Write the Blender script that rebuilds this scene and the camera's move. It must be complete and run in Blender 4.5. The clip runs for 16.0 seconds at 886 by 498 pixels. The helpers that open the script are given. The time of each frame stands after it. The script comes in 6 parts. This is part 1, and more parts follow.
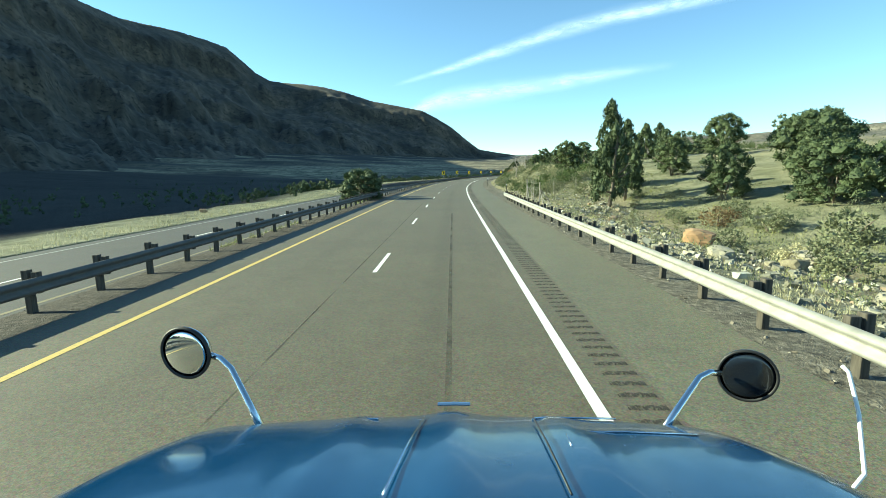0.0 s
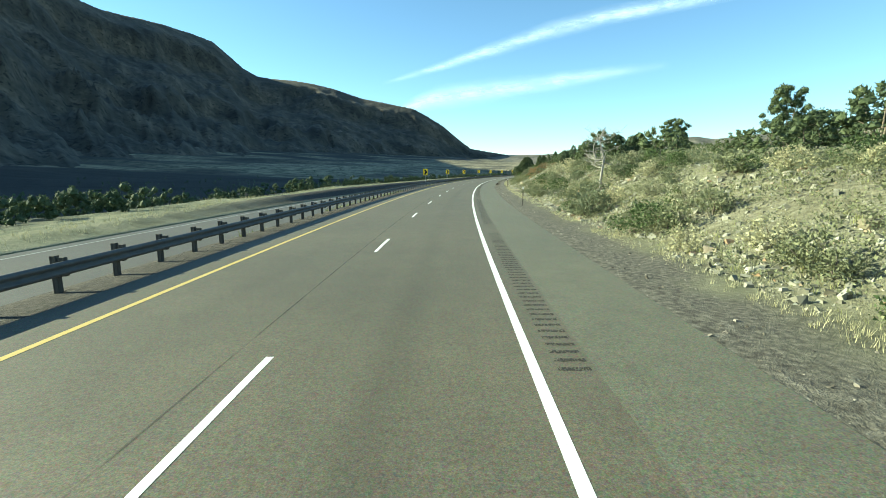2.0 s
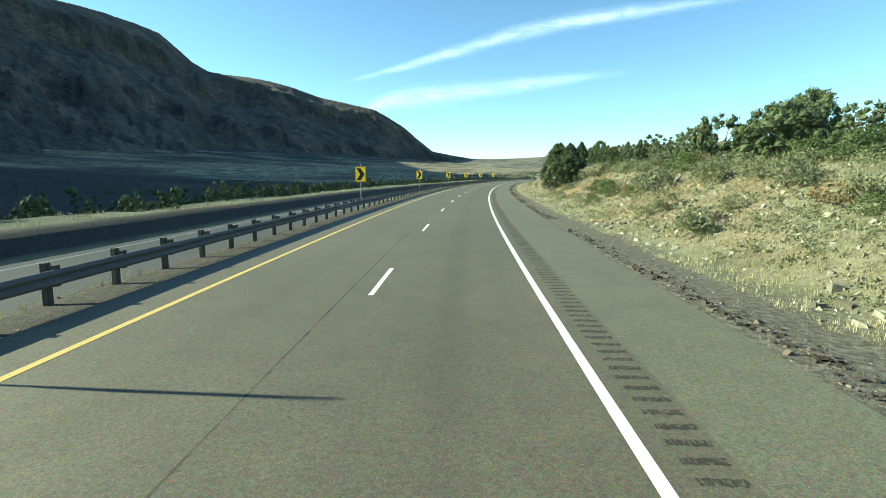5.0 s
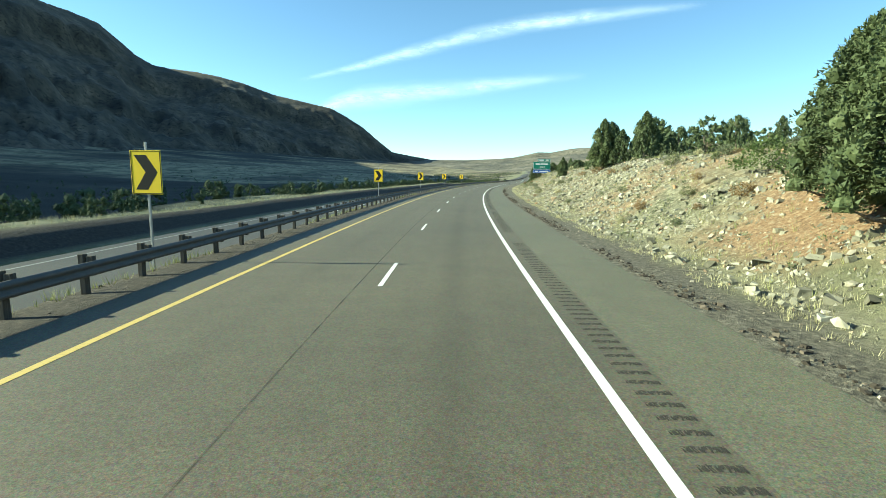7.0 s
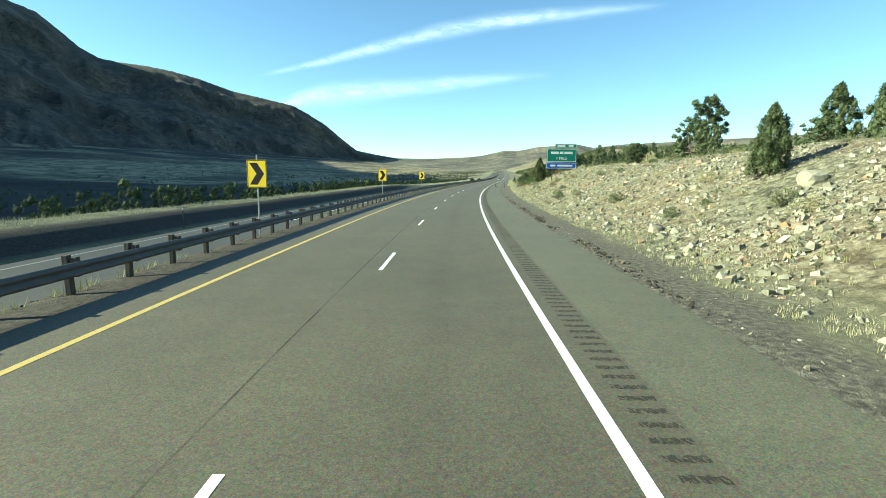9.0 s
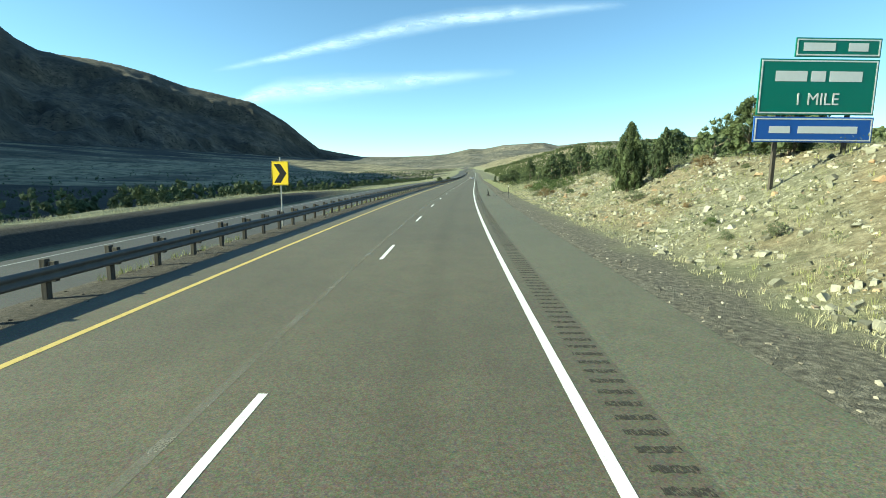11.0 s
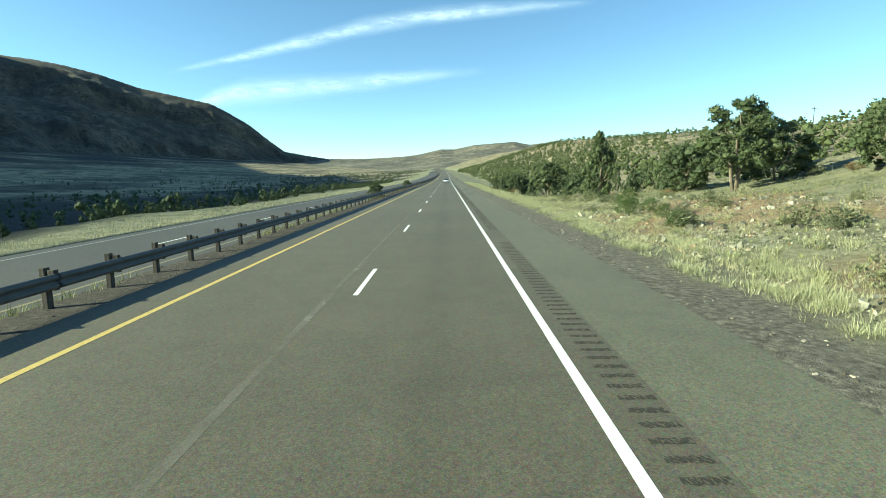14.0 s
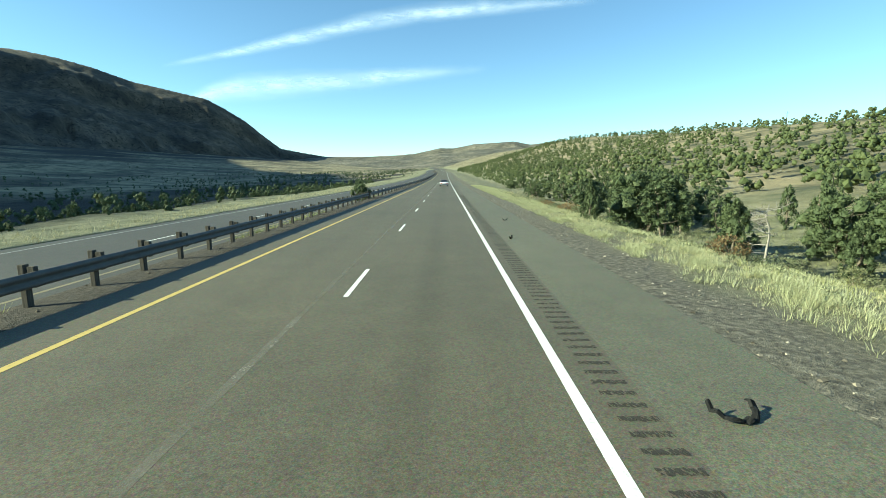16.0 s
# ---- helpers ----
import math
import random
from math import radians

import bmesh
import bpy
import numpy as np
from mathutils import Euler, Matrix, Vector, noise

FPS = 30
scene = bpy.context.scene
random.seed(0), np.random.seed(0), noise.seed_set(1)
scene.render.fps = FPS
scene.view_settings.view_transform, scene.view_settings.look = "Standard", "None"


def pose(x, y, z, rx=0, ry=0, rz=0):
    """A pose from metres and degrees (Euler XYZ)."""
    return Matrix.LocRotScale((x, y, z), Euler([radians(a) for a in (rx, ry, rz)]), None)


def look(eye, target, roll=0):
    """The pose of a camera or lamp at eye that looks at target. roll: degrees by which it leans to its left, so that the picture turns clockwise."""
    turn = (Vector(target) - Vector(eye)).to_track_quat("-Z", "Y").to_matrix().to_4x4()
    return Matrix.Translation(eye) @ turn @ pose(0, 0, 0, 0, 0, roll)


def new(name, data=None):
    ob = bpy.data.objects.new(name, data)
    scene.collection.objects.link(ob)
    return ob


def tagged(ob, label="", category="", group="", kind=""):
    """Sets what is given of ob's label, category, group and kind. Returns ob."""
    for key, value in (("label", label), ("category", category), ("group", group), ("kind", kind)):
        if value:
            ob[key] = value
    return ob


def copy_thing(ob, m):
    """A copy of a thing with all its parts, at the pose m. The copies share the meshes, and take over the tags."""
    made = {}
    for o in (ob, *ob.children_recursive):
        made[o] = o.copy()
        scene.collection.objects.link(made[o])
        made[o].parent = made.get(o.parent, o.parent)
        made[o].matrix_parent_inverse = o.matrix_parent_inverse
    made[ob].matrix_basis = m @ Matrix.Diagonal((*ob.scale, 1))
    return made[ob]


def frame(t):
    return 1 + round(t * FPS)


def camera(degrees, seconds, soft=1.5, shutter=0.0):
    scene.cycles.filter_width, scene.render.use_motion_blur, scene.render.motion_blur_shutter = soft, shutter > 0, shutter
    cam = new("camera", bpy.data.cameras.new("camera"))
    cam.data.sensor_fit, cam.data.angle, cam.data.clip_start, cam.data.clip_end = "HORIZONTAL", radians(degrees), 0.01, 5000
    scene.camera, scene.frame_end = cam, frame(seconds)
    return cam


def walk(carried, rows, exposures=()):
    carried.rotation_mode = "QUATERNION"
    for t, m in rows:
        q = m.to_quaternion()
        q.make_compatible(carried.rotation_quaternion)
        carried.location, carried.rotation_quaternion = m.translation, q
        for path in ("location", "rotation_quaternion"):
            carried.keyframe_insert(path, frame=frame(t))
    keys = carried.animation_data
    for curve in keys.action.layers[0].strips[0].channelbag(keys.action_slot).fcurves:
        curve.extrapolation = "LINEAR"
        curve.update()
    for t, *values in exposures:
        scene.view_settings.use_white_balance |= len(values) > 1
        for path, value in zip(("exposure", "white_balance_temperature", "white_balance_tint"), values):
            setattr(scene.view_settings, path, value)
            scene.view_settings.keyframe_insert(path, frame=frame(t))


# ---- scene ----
# ---------------------------------------------------------------- the road's line
# heading of the road (degrees to the right of +y) at stations along it, in metres
STATION = np.array([-400, -80, 0, 29.5, 50, 74, 104, 150, 194, 209, 268, 342, 380, 417, 478, 900, 1050, 1250, 1500, 1900, 5200.0])
HEADING = np.array([-0.03, 0.17, 0.62, 0.67, 1.11, 2.14, 3.95, 6.77, 9.47, 10.39, 13.96, 18.78, 20.18, 20.77, 20.76, 20.75, 17.65, 23.65, 15.65, 20.65, 20.65])
_S = np.arange(-400.0, 5200.0, 1.0)
_H = np.interp(_S, STATION, HEADING)
_H = np.convolve(np.pad(_H, 12, mode="edge"), np.ones(25) / 25, mode="valid")
_X = np.concatenate(([0], np.cumsum(np.sin(np.radians(_H))[:-1])))
_Y = np.concatenate(([0], np.cumsum(np.cos(np.radians(_H))[:-1])))
_X -= np.interp(0, _S, _X)
_Y -= np.interp(0, _S, _Y)


def smooth(a, b, v):
    u = np.clip((v - a) / (b - a), 0, 1)
    return u * u * (3 - 2 * u)


def grade(s):
    """Height of the road: it dips, then climbs out into the valley beyond."""
    d = np.maximum(np.asarray(s, float) - 560, 0)
    return np.where(d < 300, 0.0000633 * d * d, 5.7 + 0.038 * (d - 300)) * 0.5


def opposite(s):
    """Height of the opposite carriageway against this one: it runs a little lower, most of all in the bend."""
    return np.interp(s, [0, 100, 180, 330, 420], [-0.5, -0.75, -1.1, -1.1, -0.45])


def plan(s, l):
    """World x, y of a point l metres right of the road's line at station s."""
    s, l = np.asarray(s, float), np.asarray(l, float)
    w = 1 - smooth(120, 450, np.abs(l))
    h = np.radians(np.interp(s, _S, _H) * w + 10.5 * (1 - w))
    return np.interp(s, _S, _X) + l * np.cos(h), np.interp(s, _S, _Y) - l * np.sin(h)


def at(s, l, z=0.0, turn=0.0):
    """Pose on the road's frame: station s, l to the right, its y axis along the road."""
    x, y = plan(s, l)
    return pose(float(x), float(y), z, 0, 0, turn - float(np.interp(s, _S, _H)))


# ---------------------------------------------------------------- camera and its way
cam = camera(83.4, 16.0, soft=0.7, shutter=0.0)
EYE = 2.5
# seconds, station, metres right of the line, yaw to the right, tilt down, roll
DRIVE = [
    (0.0, 0.78, 0.09, -0.46, 8.71, 0.92), (0.5, 15.38, 0.13, -0.26, 8.78, 0.80), (1.0, 29.96, 0.19, -0.1, 8.8, 0.75), (1.5, 44.13, 0.33, 0.05, 8.8, 0.58), (2.0, 58.6, 0.57, 0.54, 8.80, 0.44),
    (2.5, 73.8, 0.67, 1.10, 8.76, 0.28), (3.0, 89.19, 0.65, 1.65, 8.72, 0.16), (3.5, 104.5, 0.46, 2.21, 8.69, 0.08), (4.0, 119.5, 0.24, 2.76, 8.63, -0.02), (5.2, 155.5, -0.11, 5.35, 8.43, -0.42),
    (6.5, 194.6, -0.27, 8.3, 8.26, -0.75), (7.0, 209.4, -0.27, 9.36, 8.28, -0.68), (7.5, 224.05, -0.23, 10.35, 8.33, -0.63), (8.0, 238.75, -0.2, 11.29, 8.38, -0.58), (8.5, 253.56, -0.11, 12.24, 8.36, -0.53),
    (9.0, 268.5, -0.03, 13.19, 8.37, -0.5), (10.2, 304.1, 0.15, 15.58, 8.45, -0.35), (11.5, 342.75, 0.22, 17.88, 8.5, 0.0), (12.0, 357.5, 0.28, 18.6, 8.38, 0.42), (12.5, 372.25, 0.24, 19.16, 8.34, 0.68),
    (13.0, 387.0, 0.14, 19.62, 8.37, 0.78), (13.5, 402.1, 0.05, 20.06, 8.38, 0.8), (14.0, 417.42, 0.03, 20.32, 8.4, 0.8), (14.5, 432.8, 0.05, 20.42, 8.38, 0.75), (15.0, 448.1, 0.08, 20.47, 8.4, 0.42),
    (15.5, 463.4, 0.11, 20.5, 8.48, 0.15), (16.0, 478.65, 0.13, 20.47, 8.48, 0.12)]
walk(cam, [(t, pose(*[float(v) for v in plan(s, l)], EYE, 90 - tilt, r, -a)) for t, s, l, a, tilt, r in DRIVE], [(0.0, 1.46, 6350, -17), (9.0, 1.44, 6350, -17), (11.5, 1.33, 6350, -17), (16.0, 1.31, 6350, -17)])

# ---------------------------------------------------------------- sky and sun
SUN_AZ, SUN_EL = -80.8, 24.0
sky_world = bpy.data.worlds.new("sky")
scene.world = sky_world
sky_world.use_nodes = True
_n = sky_world.node_tree.nodes
_sky = _n.new("ShaderNodeTexSky")
_sky.sky_type, _sky.sun_disc = "NISHITA", False
_sky.sun_elevation, _sky.sun_rotation = radians(SUN_EL), radians(SUN_AZ)
_sky.altitude, _sky.air_density, _sky.dust_density, _sky.ozone_density = 1800, 1.0, 0.1, 3.0
sky_world.node_tree.links.new(_sky.outputs[0], _n["Background"].inputs[0])
_n["Background"].inputs[1].default_value = 0.095
sun = new("sun", bpy.data.lights.new("sun", "SUN"))
sun.data.energy, sun.data.angle, sun.data.color = 5.0, radians(0.53), (1.0, 0.90, 0.72)
_to = Vector((math.sin(radians(SUN_AZ)) * math.cos(radians(SUN_EL)), math.cos(radians(SUN_AZ)) * math.cos(radians(SUN_EL)), math.sin(radians(SUN_EL))))
sun.matrix_world = look(_to * 300, (0, 0, 0))


# ---------------------------------------------------------------- materials
class Nodes:
    """A small builder for node materials."""

    def __init__(self, name, rough=0.8, metal=0.0):
        self.mat = bpy.data.materials.new(name)
        self.mat.use_nodes = True
        self.tree = self.mat.node_tree
        self.bsdf = self.tree.nodes["Principled BSDF"]
        self.bsdf.inputs["Roughness"].default_value = rough
        self.bsdf.inputs["Metallic"].default_value = metal
        self.where = self.tree.nodes.new("ShaderNodeTexCoord").outputs["Object"]

    def link(self, a, b):
        self.tree.links.new(a, b)

    def world(self):
        self.where = self.tree.nodes.new("ShaderNodeNewGeometry").outputs["Position"]
        return self

    def noise(self, scale, detail=4.0, stretch=None, rough=0.6, seed=0.0):
        n = self.tree.nodes.new("ShaderNodeTexNoise")
        n.inputs["Scale"].default_value, n.inputs["Detail"].default_value, n.inputs["Roughness"].default_value = scale, detail, rough
        src = self.where
        m = self.tree.nodes.new("ShaderNodeMapping")
        m.inputs["Scale"].default_value = stretch or (1, 1, 1)
        m.inputs["Location"].default_value = (seed, seed * 0.7, seed * 0.3)
        self.link(src, m.inputs[0])
        self.link(m.outputs[0], n.inputs["Vector"])
        return n.outputs["Fac"]

    def cells(self, scale, what="Color"):
        n = self.tree.nodes.new("ShaderNodeTexVoronoi")
        n.inputs["Scale"].default_value = scale
        self.link(self.where, n.inputs["Vector"])
        return n.outputs[what]

    def ramp(self, fac, *stops):
        r = self.tree.nodes.new("ShaderNodeValToRGB")
        e = r.color_ramp.elements
        while len(e) < len(stops):
            e.new(0.5)
        for el, (p, c) in zip(e, stops):
            el.position = p
            el.color = (*c, 1) if len(c) == 3 else c
        self.link(fac, r.inputs[0])
        return r.outputs[0]

    def mix(self, fac, a, b, mode="MIX"):
        n = self.tree.nodes.new("ShaderNodeMix")
        n.data_type, n.blend_type = "RGBA", mode
        for v, i in ((fac, 0), (a, 6), (b, 7)):
            if hasattr(v, "is_output"):
                self.link(v, n.inputs[i])
            elif isinstance(v, tuple):
                n.inputs[i].default_value = (*v, 1)
            else:
                n.inputs[i].default_value = v
        return n.outputs[2]

    def math(self, op, a, b=0.0, c=0.0):
        n = self.tree.nodes.new("ShaderNodeMath")
        n.operation = op
        for v, i in ((a, 0), (b, 1), (c, 2)):
            if hasattr(v, "is_output"):
                self.link(v, n.inputs[i])
            else:
                n.inputs[i].default_value = v
        return n.outputs[0]

    def attr(self, name):
        n = self.tree.nodes.new("ShaderNodeAttribute")
        n.attribute_name = name
        return n.outputs["Fac"]

    def random(self, island=False):
        if island:
            return self.tree.nodes.new("ShaderNodeNewGeometry").outputs["Random Per Island"]
        return self.tree.nodes.new("ShaderNodeObjectInfo").outputs["Random"]

    def colour(self, c):
        if hasattr(c, "is_output"):
            self.link(c, self.bsdf.inputs["Base Color"])
        else:
            self.bsdf.inputs["Base Color"].default_value = (*c, 1)
        return self

    def rough(self, r):
        self.link(r, self.bsdf.inputs["Roughness"])
        return self

    def bump(self, h, strength=0.4, dist=0.02):
        b = self.tree.nodes.new("ShaderNodeBump")
        b.inputs["Strength"].default_value, b.inputs["Distance"].default_value = strength, dist
        self.link(h, b.inputs["Height"])
        self.link(b.outputs[0], self.bsdf.inputs["Normal"])
        return self


def asphalt(name, base, seed, lane):
    m = Nodes(name, 0.75).world()
    fine = m.noise(48, 5, seed=seed, rough=0.75)
    pit = m.cells(55)
    big = m.noise(0.12, 4, seed=seed)
    mid = m.noise(1.6, 5, seed=seed + 3)
    c = m.ramp(fine, (0.30, tuple(v * 0.42 for v in base)), (0.5, base), (0.72, tuple(v * 2.0 for v in base)))
    coarse = m.noise(16, 4, seed=seed + 9, rough=0.8)
    c = m.mix(1.0, c, m.ramp(coarse, (0.34, (0.64, 0.63, 0.62)), (0.5, (1.0, 1.0, 1.0)), (0.66, (1.36, 1.34, 1.31))), "MULTIPLY")
    c = m.mix(0.28, c, m.mix(1.0, pit, tuple(v * 2.0 for v in base), "MULTIPLY"))
    c = m.mix(1.0, c, m.ramp(big, (0.3, (0.86, 0.86, 0.86)), (0.7, (1.12, 1.1, 1.06))), "MULTIPLY")
    c = m.mix(1.0, c, m.ramp(mid, (0.3, (0.9, 0.9, 0.9)), (0.7, (1.08, 1.08, 1.08))), "MULTIPLY")
    if lane:
        # worn wheel tracks and an oil strip follow the lanes
        w = m.attr("track")
        c = m.mix(m.math("MULTIPLY", w, 0.9), c, m.mix(1.0, c, (0.66, 0.65, 0.63), "MULTIPLY"))
    m.colour(c).bump(fine, 0.5, 0.006)
    return m.mat


MAT = {}
MAT["asphalt"] = asphalt("asphalt", (0.096, 0.087, 0.060), 0, True)
MAT["shoulder_asphalt"] = asphalt("shoulder_asphalt", (0.116, 0.112, 0.077), 7, True)
MAT["old_asphalt"] = asphalt("old_asphalt", (0.062, 0.060, 0.054), 13, True)


def paint(name, col, seed):
    m = Nodes(name, 0.65).world()
    wear = m.noise(14, 6, seed=seed)
    chips = m.noise(60, 3, seed=seed)
    c = m.mix(m.ramp(wear, (0.32, (0.55, 0.55, 0.55)), (0.5, (0, 0, 0))), col, tuple(v * 0.55 for v in col))
    m.colour(m.mix(m.ramp(chips, (0.22, (1, 1, 1)), (0.32, (0, 0, 0))), c, (0.16, 0.155, 0.14)))
    m.bump(chips, 0.3, 0.004)
    return m.mat


MAT["white_line"] = paint("white_line", (0.78, 0.78, 0.74), 0)
MAT["worn_line"] = paint("worn_line", (0.30, 0.30, 0.28), 9)
MAT["worn_yellow"] = paint("worn_yellow", (0.24, 0.20, 0.11), 12)
MAT["yellow_line"] = paint("yellow_line", (0.54, 0.40, 0.12), 4)


def ground_mat():
    m = Nodes("ground", 0.95).world()
    big, mid, fine = m.noise(0.05, 5), m.noise(0.45, 6, seed=3), m.noise(7, 5, seed=5)
    peb = m.cells(9)
    grassy = m.ramp(mid, (0.28, (0.10, 0.105, 0.05)), (0.45, (0.17, 0.172, 0.095)), (0.6, (0.25, 0.24, 0.145)), (0.75, (0.16, 0.165, 0.08)))
    red = m.ramp(fine, (0.3, (0.16, 0.082, 0.040)), (0.48, (0.27, 0.155, 0.082)), (0.62, (0.34, 0.235, 0.14)), (0.75, (0.42, 0.345, 0.235)))
    gravel = m.ramp(fine, (0.3, (0.05, 0.044, 0.033)), (0.5, (0.13, 0.117, 0.088)), (0.72, (0.26, 0.235, 0.18)))
    chunk = m.cells(2.6)
    crack = m.cells(2.6, "Distance")
    rubble = m.ramp(fine, (0.3, (0.105, 0.100, 0.066)), (0.5, (0.235, 0.222, 0.152)), (0.7, (0.39, 0.37, 0.28)))
    rubble = m.mix(0.6, rubble, m.mix(1.0, rubble, m.ramp(chunk, (0.1, (0.55, 0.545, 0.53)), (0.8, (1.3, 1.29, 1.25))), "MULTIPLY"))
    # cell borders darkened: shade between the stones painted into the rubble colour
    rubble = m.mix(1.0, rubble, m.ramp(crack, (0.0, (1.15, 1.15, 1.15)), (0.5, (1.0, 1.0, 1.0)), (0.75, (0.4, 0.4, 0.38))), "MULTIPLY")
    c = m.mix(m.attr("rubble"), grassy, rubble)
    c = m.mix(m.attr("red"), c, red)
    c = m.mix(m.attr("gravel"), c, gravel)
    scrub = m.ramp(m.noise(0.16, 7, seed=11), (0.42, (0.05, 0.058, 0.03)), (0.55, (0.16, 0.145, 0.08)), (0.7, (0.27, 0.23, 0.14)))
    c = m.mix(m.attr("far"), c, m.mix(m.ramp(big, (0.42, (0, 0, 0)), (0.6, (1, 1, 1))), scrub, (0.34, 0.285, 0.17)))
    # near-black scrub tones: the valley's shade is deepened in the colour
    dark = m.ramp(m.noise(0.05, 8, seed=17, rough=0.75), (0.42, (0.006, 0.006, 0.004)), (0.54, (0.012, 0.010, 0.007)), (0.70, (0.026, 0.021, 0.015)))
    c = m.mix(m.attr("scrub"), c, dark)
    # dark soil colour that also carries the shade of berm face and median
    c = m.mix(m.attr("soil_shade"), c, m.ramp(fine, (0.3, (0.020, 0.016, 0.012)), (0.6, (0.055, 0.044, 0.033)), (0.8, (0.12, 0.10, 0.077))))
    c = m.mix(0.35, c, m.mix(1.0, c, m.ramp(peb, (0.1, (0.5, 0.5, 0.5)), (0.8, (1.3, 1.3, 1.28))), "MULTIPLY"))
    m.colour(c)
    m.bump(m.math("ADD", m.math("ADD", m.math("MULTIPLY", fine, 0.8), m.noise(28, 3)), m.math("MULTIPLY", m.math("MULTIPLY", crack, m.attr("rubble")), -1.2)), 0.9, 0.09)
    return m.mat


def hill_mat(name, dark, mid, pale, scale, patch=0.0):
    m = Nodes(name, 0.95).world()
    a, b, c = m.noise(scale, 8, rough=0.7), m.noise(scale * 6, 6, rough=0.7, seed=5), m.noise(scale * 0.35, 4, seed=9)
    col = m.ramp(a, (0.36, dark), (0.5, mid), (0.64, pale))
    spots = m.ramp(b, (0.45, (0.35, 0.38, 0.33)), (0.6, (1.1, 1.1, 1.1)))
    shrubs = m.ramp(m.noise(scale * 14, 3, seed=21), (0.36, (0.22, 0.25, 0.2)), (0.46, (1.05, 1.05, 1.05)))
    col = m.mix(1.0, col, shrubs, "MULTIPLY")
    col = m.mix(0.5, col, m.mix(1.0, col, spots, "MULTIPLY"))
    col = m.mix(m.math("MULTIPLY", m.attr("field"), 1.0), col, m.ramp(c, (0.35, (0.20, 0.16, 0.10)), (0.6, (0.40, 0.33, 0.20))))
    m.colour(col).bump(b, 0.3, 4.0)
    return m.mat


MAT["ground"] = ground_mat()
# mountain tones are lowered, so part of the ridge's shade is in the colour
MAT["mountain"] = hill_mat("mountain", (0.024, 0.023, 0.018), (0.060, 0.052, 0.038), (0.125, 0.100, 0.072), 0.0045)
# far hills have no air haze before them; it is put into these tones
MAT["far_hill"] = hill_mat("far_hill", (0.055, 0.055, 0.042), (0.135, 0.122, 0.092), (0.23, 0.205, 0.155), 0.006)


# ---------------------------------------------------------------- mesh helpers
def mesh(name, verts, faces, material, parent=None, label="", smooth_faces=False, attrs=None):
    me = bpy.data.meshes.new(name)
    me.from_pydata([tuple(map(float, v)) for v in verts] if not isinstance(verts, np.ndarray) else verts.tolist(), [], faces.tolist() if isinstance(faces, np.ndarray) else faces)
    me.materials.append(material)
    if smooth_faces:
        me.polygons.foreach_set("use_smooth", [True] * len(me.polygons))
    for key, values in (attrs or {}).items():
        me.attributes.new(key, "FLOAT", "POINT").data.foreach_set("value", np.asarray(values, np.float32))
    me.update()
    ob = new(name, me)
    if parent is not None:
        ob.parent = parent
    if label:
        tagged(ob, label)
    return ob


def part(name, bm, material, parent=None, label="", smooth_faces=False):
    """Links a bmesh as one mesh object under a thing or a part."""
    me = bpy.data.meshes.new(name)
    bm.to_mesh(me)
    bm.free()
    me.materials.append(material)
    if smooth_faces:
        me.polygons.foreach_set("use_smooth", [True] * len(me.polygons))
    ob = new(name, me)
    if parent is not None:
        ob.parent = parent
    if label:
        tagged(ob, label)
    return ob


def thing(name, m, label, category, group="", kind=""):
    ob = new(name)
    ob.matrix_world = m
    return tagged(ob, label, category, group, kind)


def grid_faces(rows, cols):
    i = np.arange((rows - 1) * cols).reshape(rows - 1, cols)[:, :-1].ravel()
    return np.stack([i, i + 1, i + cols + 1, i + cols], 1)


def box(bm, x0, y0, z0, x1, y1, z1, bevel=0.0):
    r = bmesh.ops.create_cube(bm, size=1, matrix=Matrix.Translation(((x0 + x1) / 2, (y0 + y1) / 2, (z0 + z1) / 2)) @ Matrix.Diagonal((x1 - x0, y1 - y0, z1 - z0, 1)))
    if bevel:
        edges = list({e for v in r["verts"] for e in v.link_edges})
        bmesh.ops.bevel(bm, geom=edges, offset=bevel, segments=2, affect="EDGES", profile=0.5)
    return bm


def tube(bm, points, radii, sides=8, cap=True):
    """A tapered tube along points."""
    rings = []
    points = [Vector(p) for p in points]
    side = None
    for i, p in enumerate(points):
        d = (points[min(i + 1, len(points) - 1)] - points[max(i - 1, 0)]).normalized()
        ref = Vector((0, 0, 1)) if abs(d.z) < 0.9 else Vector((1, 0, 0))
        u = d.cross(ref).normalized() if side is None else (side - d * side.dot(d)).normalized()
        side = u
        v = d.cross(u)
        r = radii[i] if not isinstance(radii, (int, float)) else radii
        rings.append([bm.verts.new(p + (u * math.cos(a) + v * math.sin(a)) * r) for a in (math.tau * k / sides for k in range(sides))])
    for a, b in zip(rings, rings[1:]):
        for k in range(sides):
            bm.faces.new((a[k], a[(k + 1) % sides], b[(k + 1) % sides], b[k]))
    if cap:
        bm.faces.new(rings[0][::-1])
        bm.faces.new(rings[-1])
    return bm


def wave(x, y, scale, octaves=4, seed=0):
    """Cheap smooth 2D noise in -1..1 from sums of sines, for arrays."""
    r = np.random.RandomState(seed)
    out, amp, tot = 0.0, 1.0, 0.0
    for o in range(octaves):
        for k in range(4):
            a, p, q = r.uniform(0, math.tau), r.uniform(0, math.tau), r.uniform(0.7, 1.4)
            f = q * math.tau / scale * 2 ** o
            out = out + amp * np.sin((x * math.cos(a) + y * math.sin(a)) * f + p + 1.3 * np.sin((x * math.sin(a) - y * math.cos(a)) * f * 0.6 + p * 2))
        tot += amp * 2.2
        amp *= 0.55
    return out / tot

